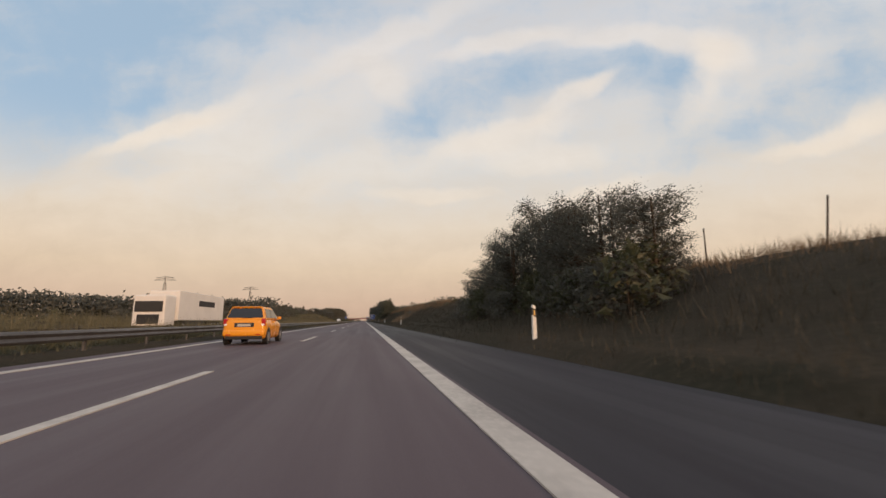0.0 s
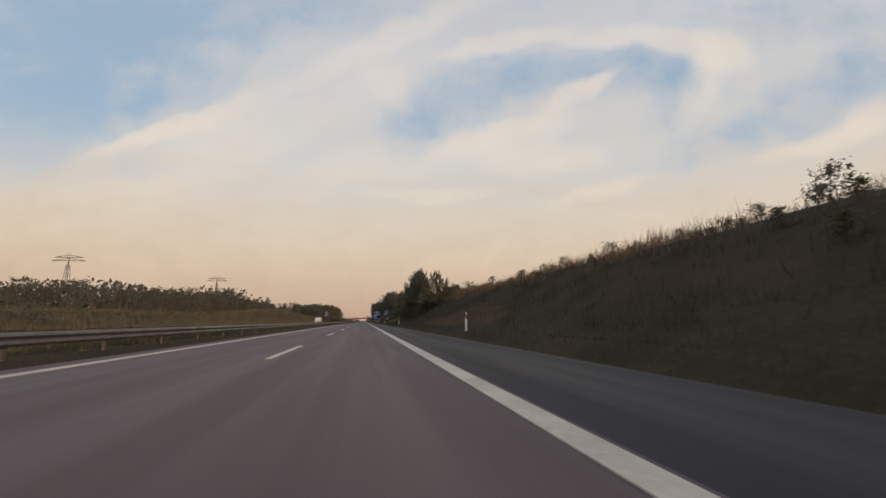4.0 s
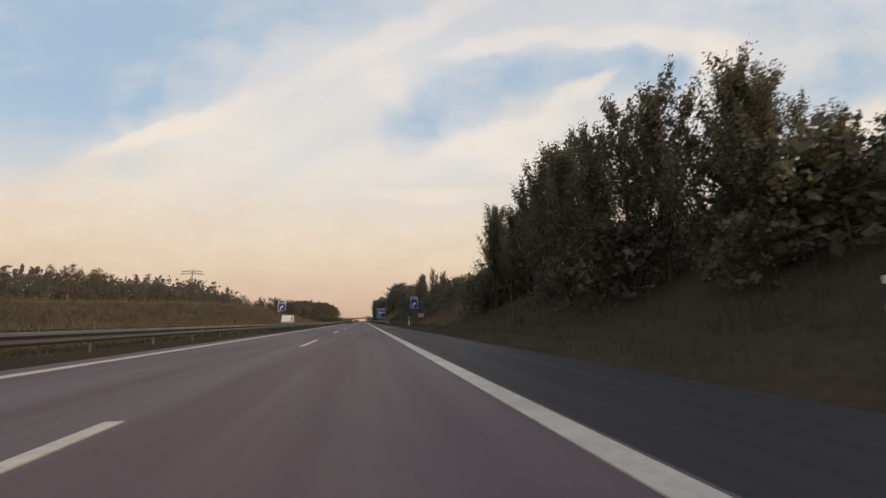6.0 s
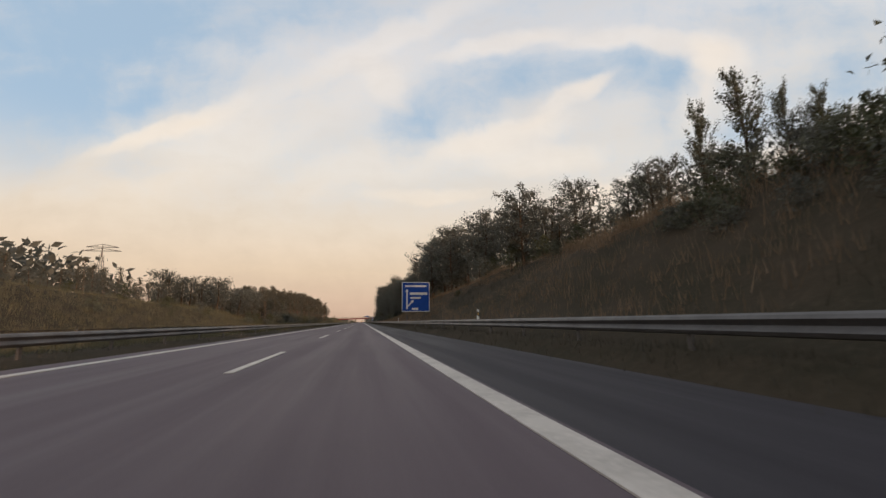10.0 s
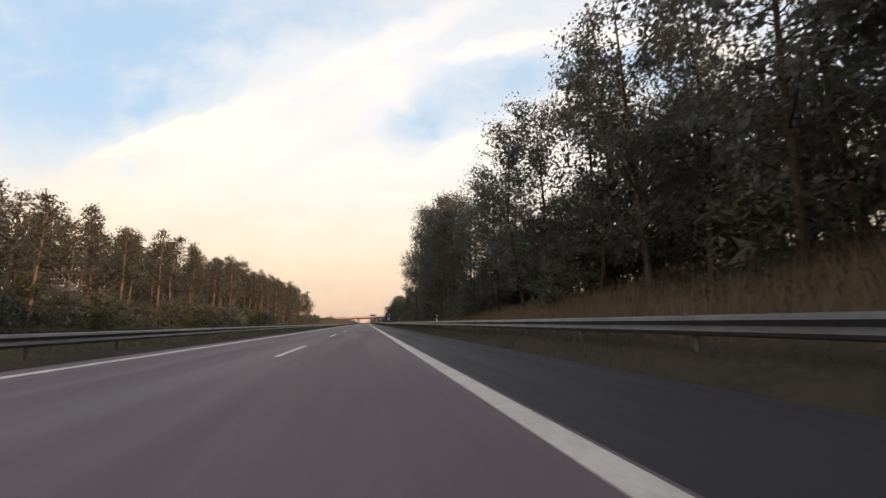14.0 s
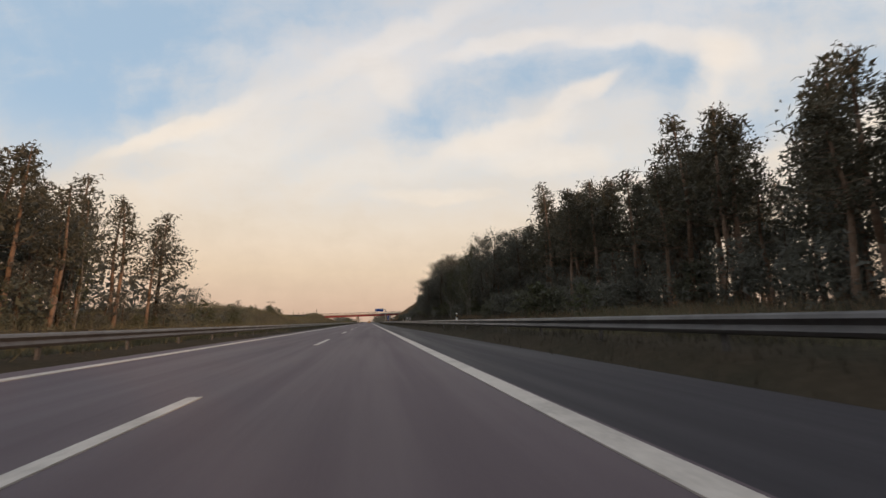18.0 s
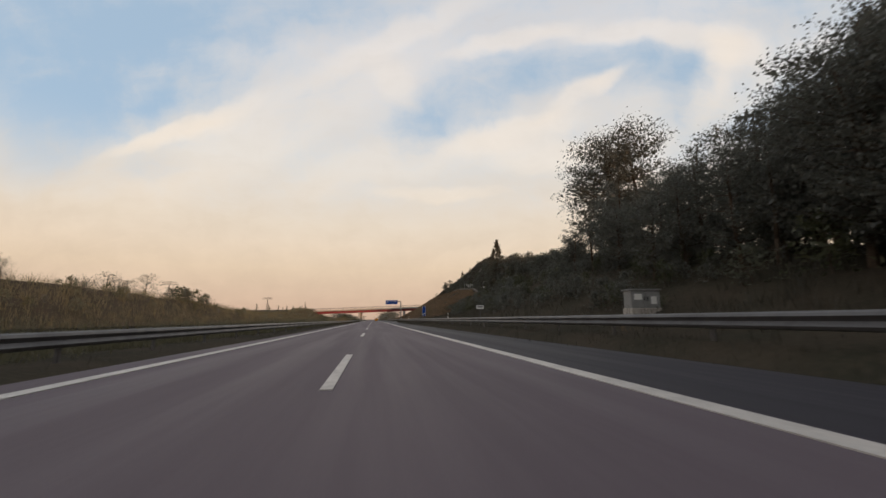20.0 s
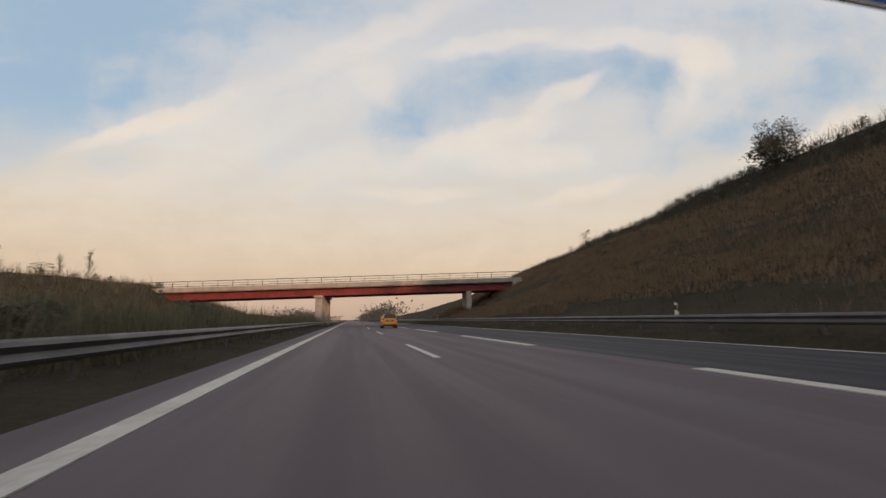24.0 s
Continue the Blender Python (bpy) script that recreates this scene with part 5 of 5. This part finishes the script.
def build_grass():
    reseed(120)
    right, dry, left, low = [], [], [], []
    for i in range(42000):
        y = r(0, 860)
        s = spread_out(y)
        x = r(8.0 + s, terrace_x(y) + (2.5 if y < 660 else 0.3))
        z = height(x, y)
        dryness = noise.noise((x * 0.12, y * 0.03, 3)) + (0.35 if 300 < y < 460 or y > 714 else -0.1 if y < 640 else -0.6)
        (dry if dryness > 0.1 else right).append((x, y, z, r(0.2, 0.62)))
    for i in range(14000):
        y = r(0, 860)
        x = r(6.35, 8.0) + spread_out(y)
        low.append((x, y, height(x, y), r(0.08, 0.28)))
    for i in range(30000):
        y = r(10, 900)
        x = r(-9.0, -6.1)
        left.append((x, y, height(x, y), along(y, MEDIAN) * r(0.5, 1.25)))
    for i in range(4000):
        y = r(10, 900)
        x = r(-6.1, -4.6)
        low.append((x, y, height(x, y), r(0.05, 0.2)))
    for i in range(22000):
        y = r(40, 900)
        x = r(-36, -21)
        left.append((x, y, height(x, y), r(0.3, 0.75) if y < 380 else r(0.5, 1.2)))
    for i in range(14000):
        y = r(60, 440)
        x = r(-33, -21.3)
        left.append((x, y, height(x, y), r(0.3, 0.8)))
    for i in range(27000):
        y = r(706, 860)
        k = r(0, 1)
        x = 9.2 + spread_out(y) + (terrace_x(y) - 9.4 - spread_out(y)) * k
        if noise.noise((x * 0.25, y * 0.05, 21)) > 0.25 - 0.75 * k:
            dry.append((x, y, height(x, y), r(0.25, 0.6)))
    for i in range(9000):
        y = r(372, 476)
        x = r(8.3, 12.5)
        dry.append((x, y, height(x, y), r(0.25, 0.65)))
    for i in range(11000):
        y = r(655, 862)
        x = terrace_x(y) + (crest_x(y) + 0.6 - terrace_x(y)) * r(0.15, 1.0)
        right.append((x, y, height(x, y), r(0.45, 1.0)))
    slope = []
    for i in range(20000):
        y = r(700, 865)
        k = r(0.15, 0.97)
        x = 9.0 + spread_out(y) + (terrace_x(y) - 9.0 - spread_out(y)) * k
        if noise.noise((x * 0.22, y * 0.04, 31)) > -0.2:
            slope.append((x, y, height(x, y), r(0.2, 0.45)))
    stalks = []
    for i in range(1500):
        y = r(28, 125)
        x = r(-31, -22)
        if noise.noise((x * 0.3, y * 0.12, 17)) > 0.0:
            stalks.append((x, y, height(x, y), r(0.7, 1.7)))
    tufts("bank_reeds", stalks, GRASS_LIGHT, "tall reeds and stalks on the far bank", "reeds", 1.4)
    tufts("slope_grass", slope, GRASS_DRY, "matted dry orange-brown grass on the slope", width=3.0)
    for i in range(5000):
        y = r(500, 575)
        x = r(8.6, 13.5)
        left.append((x, y, height(x, y), r(0.25, 0.6)))
    reeds = []
    for i in range(9000):
        y = r(10, 345)
        x = r(13.5, 19.5)
        if noise.noise((x * 0.3, y * 0.09, 11)) > -0.15:
            reeds.append((x, y, height(x, y), r(0.25, 0.55) if y < 60 else r(0.4, 0.95)))
    tufts("tall_crest_grass", reeds, GRASS_DRY, "tall dry grass and stalks along the crest of the bank")
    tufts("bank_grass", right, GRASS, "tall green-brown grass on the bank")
    tufts("dry_bank_grass", dry, GRASS_DRY, "dry straw-coloured grass on the bank")
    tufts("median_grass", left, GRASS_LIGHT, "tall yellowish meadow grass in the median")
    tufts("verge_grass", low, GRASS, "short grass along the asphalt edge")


build_grass()


def far_woods():
    """Belts of distant trees at the horizon."""
    g = np.random.default_rng(9)
    def belt(name, x0, y0, x1, y1, tall, n, mat, depth=14):
        k = g.random(n)
        top = np.array([tall * (0.75 + 0.35 * noise.noise((q * 23.0, x0, 0)) + 0.15 * noise.noise((q * 90.0, x0, 2))) for q in k])
        z = g.random(n) ** 0.8 * top
        c = np.stack([x0 + (x1 - x0) * k + g.normal(size=n) * depth * 0.3, y0 + (y1 - y0) * k + g.normal(size=n) * depth, z], 1)
        v, f = cards(c, 1, max(0.35, tall * 0.05), g)
        tagged(part(name, (v, [], f), mat), "distant belt of dark trees along the horizon", "woods", kind="stuff")
    belt("far_woods", -90, 420, -40, 640, 12, 10000, LEAF_DARK)
    belt("far_woods", -240, 280, -80, 440, 26, 20000, LEAF_DARK)
    belt("far_woods", -420, 1500, -20, 1700, 13, 10000, LEAF_DARK)
    belt("far_woods", -30, 1000, -45, 1600, 9, 10000, LEAF_DARK)
    belt("far_woods", 16, 960, 22, 1600, 10, 12000, LEAF_DARK)
    belt("far_woods", 10, 1720, 420, 1600, 10, 10000, LEAF_DARK)
    belt("far_woods", -260, 900, -120, 1300, 8, 8000, LEAF_DARK)


far_woods()


# ---------------------------------------------------------------- vehicles
def loft(sections):
    """A closed hull through rings of points (same count in each)."""
    bm = bmesh.new()
    rings = [[bm.verts.new(p) for p in s] for s in sections]
    k = len(rings[0])
    for a, b in zip(rings, rings[1:]):
        for i in range(k):
            j = (i + 1) % k
            bm.faces.new((a[i], a[j], b[j], b[i]))
    bm.faces.new(rings[0][::-1])
    bm.faces.new(rings[-1])
    bmesh.ops.recalc_face_normals(bm, faces=bm.faces)
    return bm


def wheel(parent, x, y, radius, width):
    w = part("wheel", rod((x - width / 2, y, radius), (x + width / 2, y, radius), radius, None, 24), RUBBER, parent, "black rubber tyre")
    s = 1 if x > 0 else -1
    part("rim", rod((x + s * (width / 2 - 0.02), y, radius), (x + s * (width / 2 + 0.012), y, radius), radius * 0.66, radius * 0.6, 20), ALLOY, w)


def hatchback(at):
    c = thing("hatchback_car", "yellow-orange compact hatchback car with dark rear window", "car", at)
    W, L = 0.735, 3.42

    def ring(y, w, z0, z1, tuck=0.05):
        # half outline from the sill over the waist to the middle, mirrored
        half = [(w - 0.16, z0), (w - 0.05, z0 + 0.04), (w - 0.012, z0 + 0.14), (w, (z0 + z1) * 0.5), (w - 0.012, z1 - 0.16), (w - tuck, z1 - 0.05), (w - tuck - 0.07, z1)]
        return [(x, y, z) for x, z in half] + [(-x, y, z) for x, z in half[::-1]]
    body = loft([ring(0.0, W - 0.13, 0.30, 0.80), ring(0.02, W - 0.07, 0.25, 0.85), ring(0.08, W - 0.025, 0.21, 0.885), ring(0.3, W, 0.18, 0.90), ring(1.7, W, 0.17, 0.88),
                 ring(2.5, W, 0.17, 0.84), ring(2.9, W - 0.02, 0.18, 0.76), ring(3.2, W - 0.06, 0.2, 0.66), ring(3.36, W - 0.13, 0.23, 0.56), ring(L, W - 0.22, 0.28, 0.48)])
    part("body", body, CAR_PAINT, c, "glossy yellow-orange bodywork", smooth=True)

    def shell(lo, hi, wl, wh, y0, y1, t0, t1):
        bm = bmesh.new()
        v = [bm.verts.new(p) for p in ((-wl, y0, lo), (wl, y0, lo), (wl, y1, lo), (-wl, y1, lo), (-wh, t0, hi), (wh, t0, hi), (wh, t1, hi), (-wh, t1, hi))]
        for q in ((0, 1, 5, 4), (1, 2, 6, 5), (2, 3, 7, 6), (3, 0, 4, 7), (4, 5, 6, 7), (3, 2, 1, 0)):
            bm.faces.new([v[i] for i in q])
        bmesh.ops.recalc_face_normals(bm, faces=bm.faces)
        return bm
    b = shell(0.86, 1.36, 0.685, 0.545, 0.07, 2.70, 0.30, 1.70)
    bmesh.ops.bevel(b, geom=list(b.edges), offset=0.075, segments=4, affect="EDGES", profile=0.6)
    part("cabin", b, CAR_PAINT, c, smooth=True)
    # panes: corners given low and high, with thickness outwards
    def pane(p, out):
        bm = bmesh.new()
        n = Vector(out) * 0.012
        lo = [bm.verts.new(Vector(q) - n) for q in p]
        hi = [bm.verts.new(Vector(q) + n) for q in p]
        bm.faces.new(hi)
        bm.faces.new(lo[::-1])
        for i in range(len(p)):
            j = (i + 1) % len(p)
            bm.faces.new((lo[i], lo[j], hi[j], hi[i]))
        bmesh.ops.recalc_face_normals(bm, faces=bm.faces)
        return bm

    def tail(x, z):
        return (x, 0.064 + (z - 0.86) * 0.46, z)
    part("rear_window", pane([tail(-0.585, 0.955), tail(0.585, 0.955), tail(0.60, 1.0), tail(0.515, 1.27), tail(0.48, 1.295), tail(-0.48, 1.295), tail(-0.515, 1.27), tail(-0.60, 1.0)], (0, -1, 0.4)), CAR_GLASS, c, "dark tinted rear window")
    part("roof_spoiler", box((1.0, 0.16, 0.035), (0, 0.29, 1.345), 0.015), CAR_PAINT, c)

    def flank(s, y, z):
        return (s * (0.687 - (z - 0.86) * 0.28), y, z)
    for s in (-1, 1):
        part("side_window", pane([flank(s, 0.36, 0.95), flank(s, 1.16, 0.93), flank(s, 1.13, 1.27), flank(s, 0.50, 1.27)], (s, 0, 0.28)), CAR_GLASS, c)
        part("side_window", pane([flank(s, 1.22, 0.93), flank(s, 2.30, 0.92), flank(s, 1.72, 1.27), flank(s, 1.19, 1.27)], (s, 0, 0.28)), CAR_GLASS, c)
        wheel(c, s * 0.655, 0.52, 0.27, 0.17)
        wheel(c, s * 0.655, 2.76, 0.27, 0.17)
        arch = bmesh.new()
        for y in (0.52, 2.76):
            rod((s * 0.70, y, 0.285), (s * 0.742, y, 0.285), 0.315, None, 22, arch)
        part("wheel_arch", arch, TRIM, c)
        lamp = part("tail_lamp", box((0.15, 0.13, 0.27), (s * 0.635, 0.075, 0.79), 0.045), LAMP_RED, c, "red tail lamp")
        part("reverse_lamp", box((0.10, 0.012, 0.06), (s * 0.625, 0.008, 0.71), 0.004), LAMP_CLEAR, lamp)
        part("reflector", box((0.16, 0.012, 0.035), (s * 0.50, -0.066, 0.36), 0.004), LAMP_RED, c)
        part("wing_mirror", box((0.16, 0.09, 0.12), (s * 0.79, 2.08, 0.95), 0.035), CAR_PAINT, c)
        part("head_lamp", box((0.25, 0.12, 0.12), (s * 0.48, 3.28, 0.58), 0.03), LAMP_CLEAR, c)
        part("door_handle", box((0.02, 0.14, 0.03), (s * 0.738, 1.25, 0.76), 0.006), CAR_PAINT, c)
    part("windscreen", pane([(-0.60, 2.64, 0.90), (0.60, 2.64, 0.90), (0.50, 1.80, 1.30), (-0.50, 1.80, 1.30)], (0, 0.45, 0.9)), CAR_GLASS, c)
    part("rear_bumper", box((1.40, 0.20, 0.24), (0, 0.04, 0.42), 0.07), CAR_PAINT, c, smooth=True)
    part("bumper_shade", box((1.24, 0.16, 0.12), (0, 0.05, 0.25), 0.03), TRIM, c)
    part("plate_recess", box((0.66, 0.02, 0.15), (0, -0.001, 0.70), 0.008), TRIM, c)
    part("number_plate", box((0.44, 0.012, 0.09), (0, -0.014, 0.69), 0.003), PLATE, c, "pale plate without letters")
    part("rear_wiper", box((0.36, 0.02, 0.018), (0.08, 0.075, 0.955)), TRIM, c)
    part("exhaust_pipe", rod((0.42, -0.02, 0.2), (0.42, 0.3, 0.2), 0.03), STEEL_DULL, c)
    part("aerial", rod((0, 0.5, 1.35), (0, 0.3, 1.52), 0.006), TRIM, c)
    return c


yellow = hatchback((-1.72, 16.2, 0.012))
copy_thing(yellow, pose(1.95, 822.5, 0.012))


def lorry(at):
    c = thing("lorry", "white articulated lorry driving on the oncoming carriageway", "truck", at)
    part("cab", box((2.2, 1.9, 2.35), (0, 1.0, 1.75), 0.14), TRUCK_WHITE, c)
    part("windscreen", box((1.9, 0.05, 0.8), (0, 0.02, 2.05), 0.02), CAR_GLASS, c)
    part("grille", box((1.5, 0.06, 0.7), (0, 0.02, 1.1), 0.03), TRIM, c)
    part("trailer", box((2.25, 11.0, 2.4), (0, 7.9, 2.2), 0.05), TRUCK_WHITE, c, "white box trailer")
    part("chassis", box((0.9, 12.0, 0.3), (0, 7.2, 0.75), 0.02), TRIM, c)
    part("side_guard", box((2.1, 4.2, 0.4), (0, 6.2, 0.75), 0.03), TRIM, c)
    part("lettering_bar", box((0.02, 4.0, 0.5), (1.135, 8.6, 2.5)), TRIM, c, "dark bar of unreadable writing")
    for y in (1.1, 3.6, 10.2, 11.2, 12.2):
        for s in (-1, 1):
            wheel(c, s * 0.95, y, 0.44, 0.28)


def van(at):
    c = thing("delivery_van", "white panel van driving on the oncoming carriageway", "van", at)
    prof = [(0.0, 0.35), (0.0, 0.95), (0.75, 1.12), (1.45, 1.95), (1.8, 2.12), (5.0, 2.12), (5.15, 1.9), (5.15, 0.35)]
    bm = bmesh.new()
    sides = [[bm.verts.new((x, y, z)) for y, z in prof] for x in (-0.88, 0.88)]
    bm.faces.new(sides[0])
    bm.faces.new(sides[1][::-1])
    for i in range(len(prof)):
        j = (i + 1) % len(prof)
        bm.faces.new((sides[0][i], sides[1][i], sides[1][j], sides[0][j]))
    bmesh.ops.recalc_face_normals(bm, faces=bm.faces)
    bmesh.ops.bevel(bm, geom=list(bm.edges), offset=0.06, segments=2, affect="EDGES", profile=0.6)
    part("body", bm, TRUCK_WHITE, c)
    part("windscreen", poly([(-0.74, 0), (0.74, 0), (0.66, 0.98), (-0.66, 0.98)], 0.0, 0.02), CAR_GLASS, c).matrix_local = pose(0, 0.82, 1.16, -40, 0, 0)
    for s in (-1, 1):
        part("side_window", box((0.02, 0.75, 0.5), (s * 0.885, 1.75, 1.5), 0.02), CAR_GLASS, c)
        part("head_lamp", box((0.25, 0.06, 0.16), (s * 0.62, 0.0, 0.78), 0.02), LAMP_CLEAR, c)
        wheel(c, s * 0.74, 1.05, 0.31, 0.2)
        wheel(c, s * 0.74, 4.15, 0.31, 0.2)
    part("bumper", box((1.7, 0.14, 0.25), (0, 0.0, 0.42), 0.04), TRIM, c)


lorry((-13.4, 35.0, 0.012))
van((-13.0, 263.5, 0.012))
